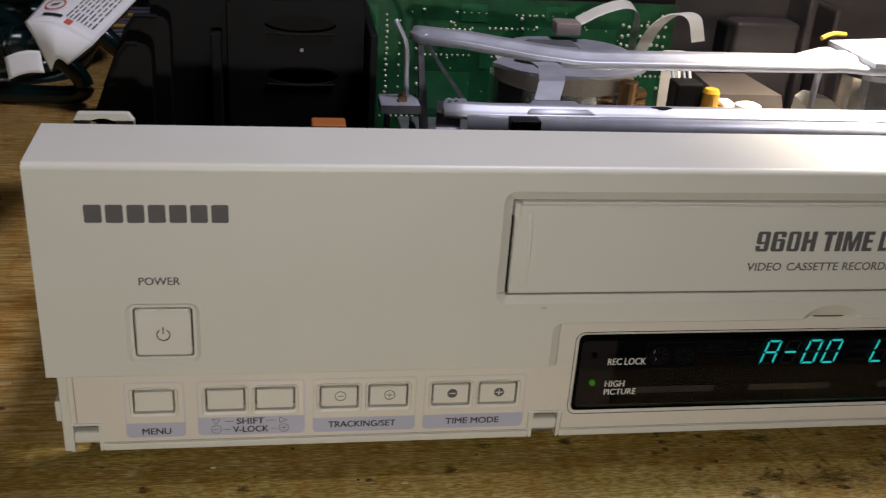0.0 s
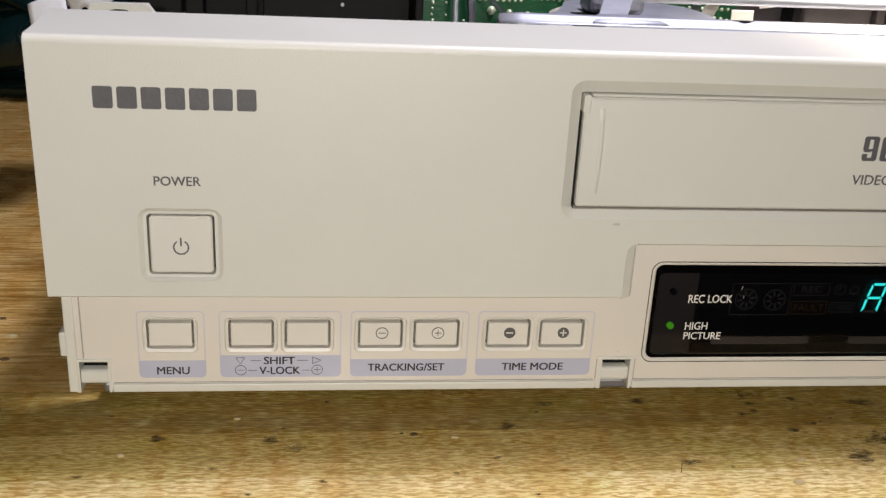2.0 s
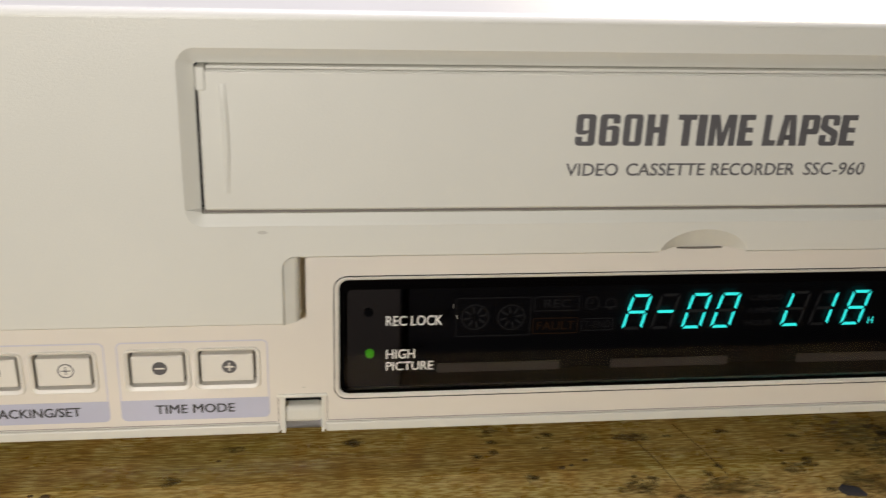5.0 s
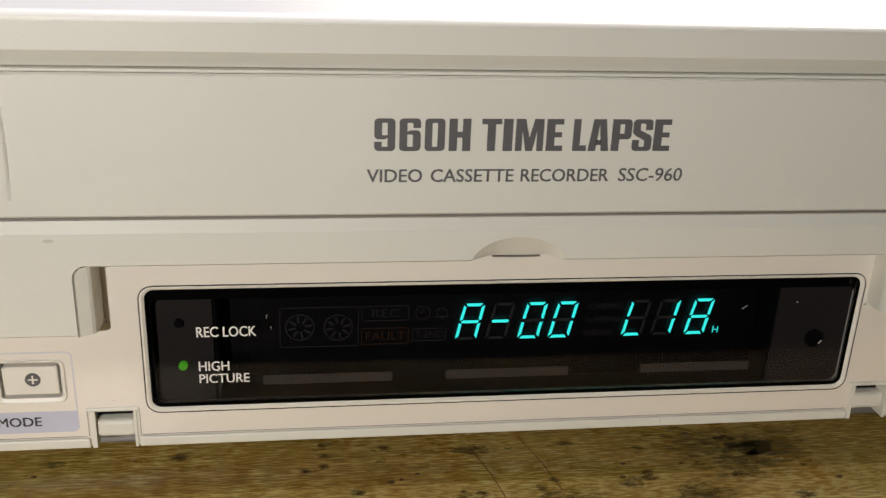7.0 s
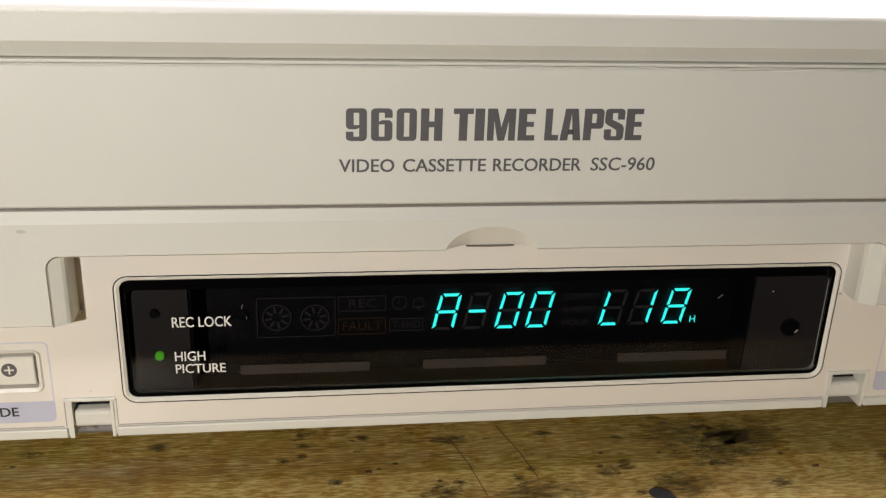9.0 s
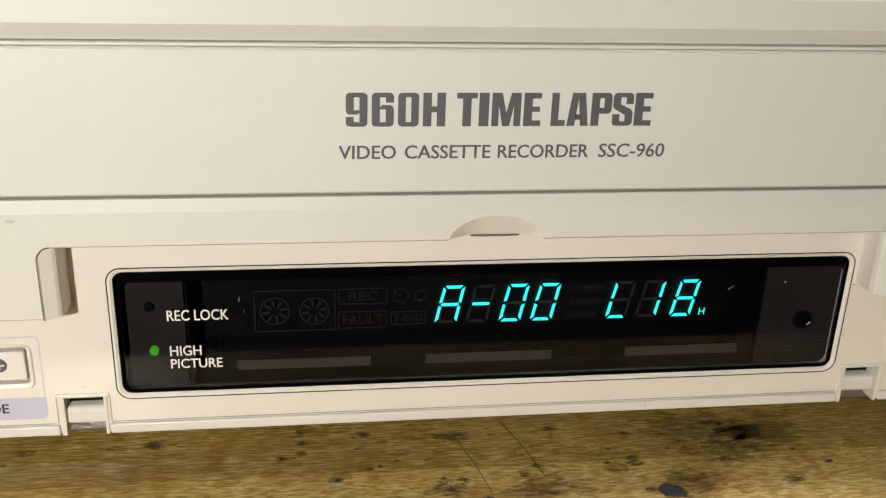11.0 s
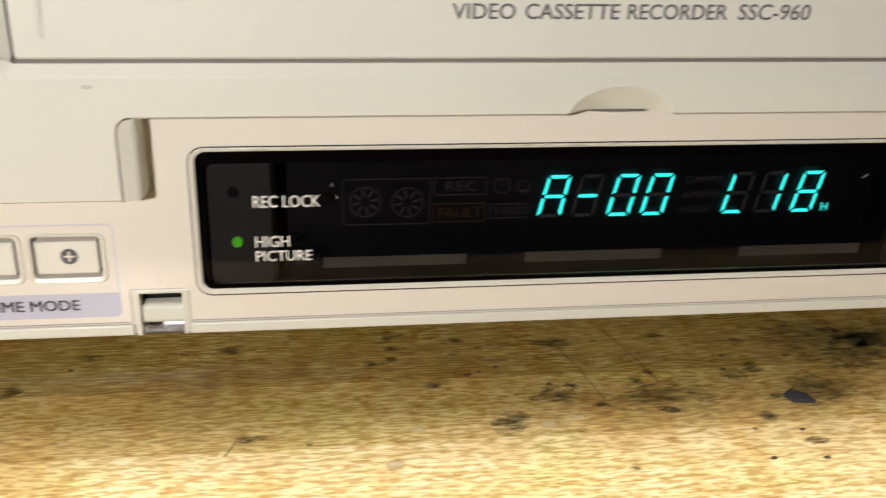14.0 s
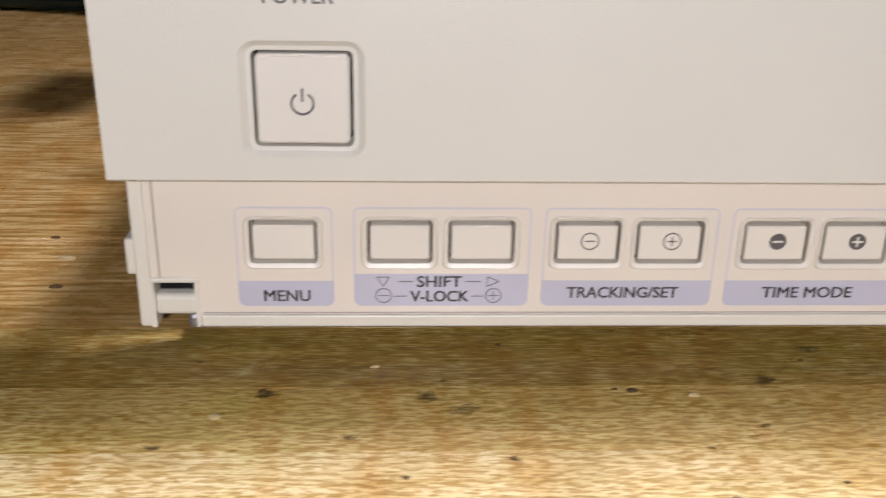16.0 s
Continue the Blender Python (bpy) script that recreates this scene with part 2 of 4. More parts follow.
def part(name, bm, material, parent=None, label="", smooth=False):
    me = bpy.data.meshes.new(name)
    bmesh.ops.recalc_face_normals(bm, faces=bm.faces[:])
    bmesh.ops.scale(bm, vec=(MM, MM, MM), verts=bm.verts[:])
    for f in bm.faces:
        f.smooth = smooth
    bm.to_mesh(me)
    bm.free()
    me.materials.append(material)
    ob = new(name, me)
    if parent:
        ob.parent = parent
    if label:
        tagged(ob, label)
    return ob


def empty(name):
    return new(name, None)


def box(x0, x1, y0, y1, z0, z1, bevel=0.0, seg=2, bm=None):
    own = bm is None
    bm = bm or bmesh.new()
    made = bmesh.ops.create_cube(bm, size=1.0)["verts"]
    for v in made:
        v.co = Vector(((x0 + x1) / 2 + v.co.x * (x1 - x0), (y0 + y1) / 2 + v.co.y * (y1 - y0), (z0 + z1) / 2 + v.co.z * (z1 - z0)))
    if bevel and own:
        bmesh.ops.bevel(bm, geom=bm.edges[:], offset=bevel, segments=seg, affect="EDGES", profile=0.5)
    return bm


def rrect(x0, x1, z0, z1, r, seg=5):
    """A rounded rectangle as a loop of (x, z)."""
    pts = []
    for cx, cz, a0 in ((x1 - r, z1 - r, 0), (x0 + r, z1 - r, 90), (x0 + r, z0 + r, 180), (x1 - r, z0 + r, 270)):
        for i in range(seg + 1):
            a = radians(a0 + 90 * i / seg)
            pts.append((cx + r * math.cos(a), cz + r * math.sin(a)))
    return pts


def arc(cx, cz, r, a0, a1, n=20):
    return [(cx + r * math.cos(radians(a0 + (a1 - a0) * i / n)), cz + r * math.sin(radians(a0 + (a1 - a0) * i / n))) for i in range(n + 1)]


def plate(outer, holes, y0, y1, bm=None):
    """A plate in x and z with holes, its front at y0 and its back at y1."""
    bm = bm or bmesh.new()
    edges = []
    for loop in [outer, *holes]:
        vs = [bm.verts.new((x, y0, z)) for x, z in loop]
        edges += [bm.edges.new((vs[i], vs[(i + 1) % len(vs)])) for i in range(len(vs))]
    made = bmesh.ops.triangle_fill(bm, use_beauty=True, use_dissolve=False, edges=edges)["geom"]
    faces = [g for g in made if isinstance(g, bmesh.types.BMFace)]
    got = bmesh.ops.extrude_face_region(bm, geom=faces)["geom"]
    bmesh.ops.translate(bm, vec=(0, y1 - y0, 0), verts=[g for g in got if isinstance(g, bmesh.types.BMVert)])
    return bm


def loft(loops, bm=None, caps=(False, False), closed=True):
    """Bridges loops of equal length, each a list of 3D points."""
    bm = bm or bmesh.new()
    rows = [[bm.verts.new(p) for p in loop] for loop in loops]
    n = len(rows[0])
    for a, b in zip(rows, rows[1:]):
        for i in range(n if closed else n - 1):
            bm.faces.new((a[i], a[(i + 1) % n], b[(i + 1) % n], b[i]))
    if caps[0]:
        bm.faces.new(rows[0])
    if caps[1]:
        bm.faces.new(rows[-1])
    return bm


def at_y(loop, y):
    return [(x, y, z) for x, z in loop]


def tube(points, r, sides=10, bm=None, squash=1.0):
    """A round bar along points."""
    pts = [Vector(p) for p in points]
    loops = []
    for i, p in enumerate(pts):
        d = (pts[min(i + 1, len(pts) - 1)] - pts[max(i - 1, 0)]).normalized()
        side = d.cross(Vector((0, 0, 1)))
        side = side.normalized() if side.length > 1e-4 else Vector((1, 0, 0))
        up = side.cross(d)
        loops.append([p + r * (math.cos(a) * side + squash * math.sin(a) * up) for a in (2 * math.pi * k / sides for k in range(sides))])
    return loft(loops, bm, (True, True))


def curve_points(ctrl, n=12):
    """A smooth line through control points."""
    pts = [Vector(p) for p in ctrl]
    pts = [2 * pts[0] - pts[1], *pts, 2 * pts[-1] - pts[-2]]
    out = []
    for i in range(1, len(pts) - 2):
        a, b, c, d = pts[i - 1:i + 3]
        for k in range(n):
            t = k / n
            out.append(0.5 * (2 * b + (c - a) * t + (2 * a - 5 * b + 4 * c - d) * t * t + (3 * b - a - 3 * c + d) * t ** 3))
    return out + [pts[-2]]


def disc(cx, cz, r, y0, y1, n=24, bm=None):
    loop = [(cx + r * math.cos(2 * math.pi * i / n), cz + r * math.sin(2 * math.pi * i / n)) for i in range(n)]
    return loft([at_y(loop, y0), at_y(loop, y1)], bm, (True, True))


def ring(cx, cz, r, w, y0, y1, a0=0, a1=360, n=32, bm=None):
    """A flat ring, or a part of one, in x and z."""
    bm = bm or bmesh.new()
    full = a1 - a0 >= 360
    loops = []
    for i in range(n if full else n + 1):
        a = radians(a0 + (a1 - a0) * i / n)
        c, s = math.cos(a), math.sin(a)
        loops.append([(cx + q * c, y, cz + q * s) for q, y in ((r - w / 2, y0), (r + w / 2, y0), (r + w / 2, y1), (r - w / 2, y1))])
    if full:
        loops.append(loops[0])
    loft(loops, bm, (not full, not full))
    bmesh.ops.remove_doubles(bm, verts=bm.verts[:], dist=1e-5)
    return bm


def outline(loop, w, y0, y1, bm=None):
    """A line of width w round a rounded rectangle given as (x0, x1, z0, z1, r)."""
    x0, x1, z0, z1, r = loop
    a, b = rrect(x0, x1, z0, z1, r), rrect(x0 + w, x1 - w, z0 + w, z1 - w, max(r - w, 0.05))
    return loft([at_y(a, y1), at_y(a, y0), at_y(b, y0), at_y(b, y1)], bm)


def oval(cx, cz, a, b, n=28):
    return [(cx + a * math.cos(2 * math.pi * k / n), cz + b * math.sin(2 * math.pi * k / n)) for k in range(n)]


def legend(words, x0, x1, z0, z1, y, material, parent, heavy=0.0, slant=0.0, name="legend"):
    """Printed words that fill x0..x1 and z0..z1 on the plane y, facing the front."""
    data = bpy.data.curves.new(name, "FONT")
    data.body, data.shear, data.resolution_u = words, slant, 3
    tmp = new("type", data)
    bpy.context.view_layer.update()
    me = bpy.data.meshes.new_from_object(tmp.evaluated_get(bpy.context.evaluated_depsgraph_get()))
    bpy.data.objects.remove(tmp)
    co = np.array([v.co[:] for v in me.vertices])
    lo, hi = co.min(0), co.max(0)
    for v in me.vertices:
        u, w = (v.co.x - lo[0]) / (hi[0] - lo[0]), (v.co.y - lo[1]) / (hi[1] - lo[1])
        v.co = Vector((x0 + u * (x1 - x0), y, z0 + w * (z1 - z0))) * MM
    if heavy:
        # the strokes printed several times side by side
        bm = bmesh.new()
        for k in range(12):
            bm.from_mesh(me)
            bm.verts.ensure_lookup_table()
            for v in bm.verts[-len(me.vertices):]:
                v.co += Vector((heavy * (k % 4 - 1.5) / 1.5, -0.002 * k, 0.5 * heavy * (k // 4 - 1))) * MM
        bm.to_mesh(me)
        bm.free()
    me.materials.append(material)
    ob = new(name, me)
    ob.parent = parent
    return ob

# ---- room ----
def slab(name, x0, x1, y0, y1, z0, z1, material, label):
    return tagged(part(name, box(x0 * 1000, x1 * 1000, y0 * 1000, y1 * 1000, z0 * 1000, z1 * 1000), material), label, name.split("_")[0], kind="structure")


slab("floor", -2.2, 2.2, -2.2, 2.2, -0.98, -0.9, CONCRETE, "plain grey workshop floor under the bench")
slab("ceiling", -2.2, 2.2, -2.2, 2.2, 1.6, 1.68, WALLPAINT, "plain dull workshop ceiling")
slab("wall_north", -2.2, 2.2, 2.1, 2.2, -0.9, 1.6, WALLPAINT, "plain dark workshop wall behind the bench")
slab("wall_south", -2.2, 2.2, -2.2, -2.1, -0.9, 1.6, WALLPAINT, "plain dark workshop wall")
slab("wall_east", 2.1, 2.2, -2.1, 2.1, -0.9, 1.6, WALLPAINT, "plain dark workshop wall")
slab("wall_west", -2.2, -2.1, -2.1, 2.1, -0.9, 1.6, WALLPAINT, "plain dark workshop wall")

# ---- workbench ----
bench = tagged(empty("workbench"), "stained butcher-block workbench top with burns and dirt", "workbench")
part("under_board", box(-900, 900, -41, 620, -38, -6), WOOD, bench)
for sx in (-860, 790):
    for sy in (-38, 520):
        part("leg", box(sx, sx + 70, sy, sy + 70, -900, -38, 4), WOOD, bench)

# ---- video recorder: front ----
vcr = tagged(empty("video_recorder"), "ivory video cassette recorder with its lid off, on the bench", "video recorder")
CX, LEFT, RIGHT = 1.5, -210.0, 213.0
DOOR = (-92.0, 95.0, 61.0, 86.4)
POWER = (-187.6, -173.2, 43.8, 57.9)

# outline of the fascia, with the cut-out over the display and the thumb scoop
cut_l, cut_r, cut_z, foot = -78.7, 81.5, 52.2, 38.6
thumb = arc(1.6, 50.4, 9.0, 168.5, 11.5, 16)
outer = [(LEFT, 94.9), (LEFT, foot), (cut_l, foot)]
outer += [(cut_l, cut_z - 2.5), *[(cut_l + 2.5 - 2.5 * math.cos(radians(a)), cut_z - 2.5 + 2.5 * math.sin(radians(a))) for a in (22, 45, 68)], (cut_l + 2.5, cut_z)]
outer += [(x, cut_z + (z - cut_z) * 0.62) for x, z in thumb]
outer += [(cut_r - 2.5, cut_z), *[(cut_r - 2.5 + 2.5 * math.sin(radians(a)), cut_z - 2.5 + 2.5 * math.cos(radians(a))) for a in (22, 45, 68)], (cut_r, cut_z - 2.5)]
outer += [(cut_r, foot), (RIGHT, foot), (RIGHT, 94.9)]
door_rim = rrect(DOOR[0] - 3.4, DOOR[1] + 3.4, DOOR[2] - 2.8, DOOR[3] + 3.8, 3.2)
door_hole = rrect(DOOR[0] - 0.7, DOOR[1] + 0.5, DOOR[2] - 0.45, DOOR[3] + 0.9, 0.5)
power_rim = rrect(POWER[0] - 1.9, POWER[1] + 1.9, POWER[2] - 1.6, POWER[3] + 1.7, 2.6)
power_hole = rrect(POWER[0] - 0.15, POWER[1] + 0.15, POWER[2] - 0.15, POWER[3] + 0.15, 1.0)
bm = plate(outer, [door_rim, power_rim], 0.0, 2.4)
loft([at_y(door_rim, 0.0), [(x, 1.1 if z < DOOR[2] else 2.1, z - 0.25 if z < DOOR[2] else z) for x, z in door_hole], [(x, 7.0, z - 0.25 if z < DOOR[2] else z) for x, z in door_hole]], bm)
loft([at_y(power_rim, 0.0), at_y(rrect(POWER[0] - 0.9, POWER[1] + 0.9, POWER[2] - 0.8, POWER[3] + 0.8, 1.6), 0.8), at_y(power_hole, 0.9), at_y(power_hole, 6.0)], bm)
fascia = part("fascia", bm, IVORY, vcr, "ivory plastic front fascia")
# top lip, a little higher at its back, with a rounded front edge
prof = [(1.7 - 1.7 * math.cos(radians(q)), 94.9 + 1.7 * math.sin(radians(q))) for q in range(0, 91, 10)] + [(24.0, 98.2), (24.0, 96.0), (4.0, 95.0), (2.4, 94.9)]
part("top_lip", loft([[(x, y, z) for y, z in prof] for x in (LEFT, RIGHT)], caps=(True, True)), IVORY, vcr, "ivory sloping top lip")
for x in (LEFT, RIGHT - 2):
    part("fascia_cheek", box(x, x + 2, 2.4, 24, foot, 94.6), IVORY, vcr)
part("fascia_underside", box(LEFT + 2, cut_l, 2.4, 8.0, foot, foot + 1.6), IVORY, vcr)
part("fascia_underside", box(cut_r, RIGHT - 2, 2.4, 8.0, foot, foot + 1.6), IVORY, vcr)
part("fascia_underside", box(cut_l - 1.4, cut_r + 1.4, 2.4, 8.0, cut_z + 3.4, cut_z + 5.0), IVORY, vcr)
for x0, x1 in ((cut_l - 1.4, cut_l), (cut_r, cut_r + 1.4)):
    part("recess_cheek", box(x0, x1, 2.4, 8.0, foot, cut_z + 3.4), IVORY, vcr)
for s, x in ((1, cut_l), (-1, cut_r)):
    sec = [(x, 0.25), (x + s * 0.3, 0.7), (x + s * 2.3, 1.7), (x + s * 2.8, 2.2), (x + s * 3.1, 3.2), (x + s * 3.2, 7.4), (x + s * 3.2, 8.6), (x, 8.6)]
    part("recess_ridge", loft([[(p, q, z) for p, q in sec] for z in (foot - 0.6, cut_z - 0.9)], caps=(True, True)), IVORY, vcr)
    lo, hi = sorted((x, x + s * 3.5))
    part("ridge_foot", box(lo, hi, 6.8, 8.6, foot - 1.1, foot - 0.5, 0.2), IVORY, vcr)
    lo, hi = sorted((x - s * 0.3, x + s * 3.6))
    part("ridge_seam", box(lo, hi, 7.9, 8.1, foot - 1.35, foot - 1.1), SEAM_SHADE, vcr)
thumb_l, thumb_r = thumb[0][0], thumb[-1][0]
for x0, x1, z in ((LEFT, cut_l, foot), (cut_l + 2.5, thumb_l, cut_z), (thumb_r, cut_r - 2.5, cut_z), (cut_r, RIGHT, foot)):
    part("edge_chamfer", loft([[(x, 0.0, z), (x, 0.5, z - 0.38), (x, 2.4, z - 0.38), (x, 2.4, z)] for x in (x0, x1)], caps=(True, True)), IVORY, vcr)
# scooped thumb rest
arc_top = [(x, 0.02, cut_z + (z - cut_z) * 0.62) for x, z in thumb]
arc_low = [(1.6 + (x - 1.6) * 0.62, 2.3, cut_z) for x, z in thumb]
part("thumb_scoop", loft([arc_top, [(0.5 * (a[0] + b[0]), 1.0, 0.6 * a[2] + 0.4 * b[2]) for a, b in zip(arc_top, arc_low)], arc_low], closed=False), IVORY, vcr, smooth=True)

# dark sliver drawn as the shadow line under the scoop's lower edge
part("scoop_gap_shade", loft([at_y(oval(1.6, cut_z - 0.2, 4.6, 0.16), 2.0), at_y(oval(1.6, cut_z - 0.2, 4.6, 0.16), 2.6)], caps=(True, True)), SEAM_SHADE, vcr)

# cassette door
d0, d1, d2, d3 = DOOR
door = part("cassette_door", loft([at_y(rrect(d0, d1, d2, d3, 0.6), 6.0), at_y(rrect(d0, d1, d2, d3, 0.6), 1.0), at_y(rrect(d0 + 0.4, d1 - 0.4, d2 + 0.4, d3 - 0.4, 0.5), 0.55)], caps=(True, True)), IVORY, vcr, "ivory hinged cassette door")
part("upper_ledge", box(d0 + 1.5, d1 - 1.5, 0.7, 6, d3 + 0.15, d3 + 0.7, 0.15), IVORY, vcr)
part("door_hinge", box(d0 - 0.35, d0 + 1.3, 0.2, 5, d3 - 3.6, d3 + 0.5, 0.3), IVORY, door)
ridge = [[(d0 + 3.4 + 0.35 * math.sin(math.pi * i / 12) + k * 0.42, 0.53 - (0.30 if k in (1, 2) else 0.0) * math.sin(math.pi * i / 12) ** 0.5 * 1.7, 64.2 + i * 1.65) for k in range(4)] for i in range(13)]
part("finger_ridge", loft(ridge, closed=False), IVORY, door, smooth=True)
# dark boxes give the gap round the door its shade by colour
part("door_gap_shade", box(d0 - 0.3, d1 + 0.3, 1.6, 6.0, d2 - 0.7, d2 - 0.02), SEAM_SHADE, vcr)
part("door_gap_shade", box(d0 - 0.9, d0 + 0.02, 2.6, 6.0, d2, d3 - 3.4), BLACK, vcr)
part("door_gap_shade", box(d0 - 0.4, d1 + 0.4, 6.2, 7.0, d2 - 0.2, d3 + 0.8), BLACK, vcr)


def slab(a, b, c, d):
    return [(a, b), (c, b), (c, d), (a, d)]


CAP = [(0, 0.90), (0.06, 0.97), (0.18, 1), (0.82, 1), (0.94, 0.97), (1, 0.90), (1, 0.83), (0.64, 0.83), (0.62, 0.865), (0.38, 0.865), (0.36, 0.83), (0, 0.83)]
SHAPES = {
    "H": [slab(0, 0, 0.38, 1), slab(0.62, 0, 1, 1), slab(0.38, 0.42, 0.62, 0.60)],
    "T": [slab(0, 0.83, 1, 1), slab(0.29, 0, 0.71, 0.83)],
    "I": [slab(0, 0, 1, 1)],
    "M": [slab(0, 0, 0.24, 1), slab(0.76, 0, 1, 1), [(0.24, 1), (0.24, 0.62), (0.38, 0), (0.5, 0), (0.5, 0.42), (0.34, 1)], [(0.5, 0.42), (0.5, 0), (0.62, 0), (0.76, 0.62), (0.76, 1), (0.66, 1)]],
    "E": [slab(0, 0, 0.5, 1), slab(0.5, 0.83, 1, 1), slab(0.5, 0.43, 0.93, 0.59), slab(0.5, 0, 1, 0.17)],
    "L": [slab(0, 0, 0.52, 1), slab(0.52, 0, 1, 0.18)],
    "A": [[(0, 0), (0.37, 0), (0.5, 0.84), (0.5, 1), (0.2, 1)], [(1, 0), (0.8, 1), (0.5, 1), (0.5, 0.84), (0.63, 0)], slab(0.38, 0.19, 0.62, 0.35)],
    "P": [slab(0, 0, 0.40, 1), [(0.40, 1), (0.84, 1), (0.95, 0.96), (1, 0.88), (1, 0.84), (0.40, 0.84)], slab(0.62, 0.55, 1, 0.84), [(0.40, 0.55), (1, 0.55), (1, 0.48), (0.94, 0.40), (0.84, 0.37), (0.40, 0.37)]],
    "S": [CAP, slab(0.64, 0.66, 1, 0.83), slab(0, 0.66, 0.38, 0.83), [(0, 0.66), (0, 0.58), (0.12, 0.50), (0.62, 0.33), (1, 0.33), (1, 0.40), (0.90, 0.50), (0.38, 0.66)], slab(0.62, 0.17, 1, 0.33), slab(0, 0.17, 0.36, 0.35), [(u, 1 - w) for u, w in CAP[::-1]]],
    "0": [CAP, slab(0, 0.17, 0.37, 0.83), slab(0.63, 0.17, 1, 0.83), [(u, 1 - w) for u, w in CAP[::-1]]],
    "9": [CAP, slab(0, 0.47, 0.37, 0.83), slab(0.63, 0.17, 1, 0.83), [(0, 0.47), (0.05, 0.40), (0.16, 0.36), (0.50, 0.36), (0.63, 0.41), (0.63, 0.49), (0.37, 0.49), (0.37, 0.47)], slab(0, 0.17, 0.36, 0.29), [(u, 1 - w) for u, w in CAP[::-1]]],
}
SHAPES["6"] = [[(1 - u, 1 - w) for u, w in s] for s in SHAPES["9"]]


def block_letter(letter, x0, x1, z0, z1, y, material, parent):
    """One heavy condensed capital or figure, printed on the plane y."""
    bm = bmesh.new()
    for s in SHAPES[letter]:
        bm.faces.new([bm.verts.new((x0 + u * (x1 - x0), y, z0 + w * (z1 - z0))) for u, w in s])
    part("legend", bm, material, parent)


letter_edges = [611, 647, 654, 691, 698, 733, 740, 778, 797, 832, 835, 852, 857, 907, 912, 942, 960, 985, 988, 1026, 1030, 1066, 1068, 1104, 1107, 1138]
for letter, e0, e1 in zip("960HTIMELAPSE", letter_edges[::2], letter_edges[1::2]):
    x0, x1 = -25.6 + (e0 - 611) * 0.1021, -25.6 + (e1 - 611) * 0.1021
    block_letter(letter, x0, x1, 73.05, 78.95, 0.5, INK, door)
for words, x0, x1 in (("VIDEO", -26.8, -17.0), ("CASSETTE", -15.4, -0.4), ("RECORDER", 1.0, 17.3)):
    legend(words, x0, x1, 67.3, 69.7, 0.5, INK, door, heavy=0.05)
legend("SSC-960", 19.2, 31.3, 67.3, 69.8, 0.5, INK, door, heavy=0.04, slant=0.05)

# maker's mark as seven plain blocks
for i in range(7):
    x = -197.0 + i * 4.93
    part("mark_block", plate(rrect(x, x + 4.1, 81.6, 86.3, 0.5, 3), [], -0.05, 0.05), INK, fascia, "dark grey block of a printed mark" if i == 0 else "")

# power key
p0, p1, p2, p3 = POWER
power = part("power_button", loft([at_y(rrect(p0 + 0.35, p1 - 0.35, p2 + 0.35, p3 - 0.35, 0.9), 6.0), at_y(rrect(p0 + 0.35, p1 - 0.35, p2 + 0.35, p3 - 0.35, 0.9), 0.9), at_y(rrect(p0 + 0.7, p1 - 0.7, p2 + 0.7, p3 - 0.7, 0.7), 0.5)], caps=(True, True)), KEYCAP, vcr, "square ivory power key")
part("key_gap", box(p0 - 0.3, p1 + 0.3, 5.6, 6.2, p2 - 0.3, p3 + 0.3), BLACK, vcr)
bm = ring(-180.5, 50.3, 1.6, 0.34, 0.42, 0.52, 122, 418)
box(-180.67, -180.33, 0.42, 0.52, 50.6, 52.6, bm=bm)
part("power_mark", bm, INK, power)
legend("POWER", -185.5, -175.6, 64.8, 66.9, -0.03, INK, fascia, heavy=0.05)

# ---- video recorder: lower control panel ----
Y = 8.0
PANEL_Z = 12.2
KEY_SPANS = [(-191.0, -179.3), (-171.9, -160.5), (-158.6, -147.0), (-141.0, -129.5), (-127.5, -115.6), (-109.6, -97.9), (-96.2, -84.3), (92.4, 104.0), (106.0, 117.5)]
KZ0, KZ1 = 21.1, 29.4
DISP = (-68.3, 76.6, 18.1, 43.9)
NOTCHES = [(-80.0, -71.2), (79.2, 88.3)]
panel = [(-209.0, 46.0), (-209.0, 25.2), (-209.0, 10.2), (-207.6, 10.2), (-207.6, 17.9), (-199.5, 17.9), (-199.5, 10.2)]
for a, b in NOTCHES:
    panel += [(a, 10.2), (a, 18.0), (b, 18.0), (b, 10.2)]
panel += [(212.0, 10.2), (212.0, 46.0), (84.0, 46.0), (84.0, 56.5), (-81.0, 56.5), (-81.0, 46.0)]
holes = [rrect(a, b, KZ0, KZ1, 1.0) for a, b in KEY_SPANS] + [rrect(*DISP, 2.0)]
lower = part("control_panel", plate(panel, holes, Y, Y + 2.0), FILM, vcr, "warm white lower control panel")
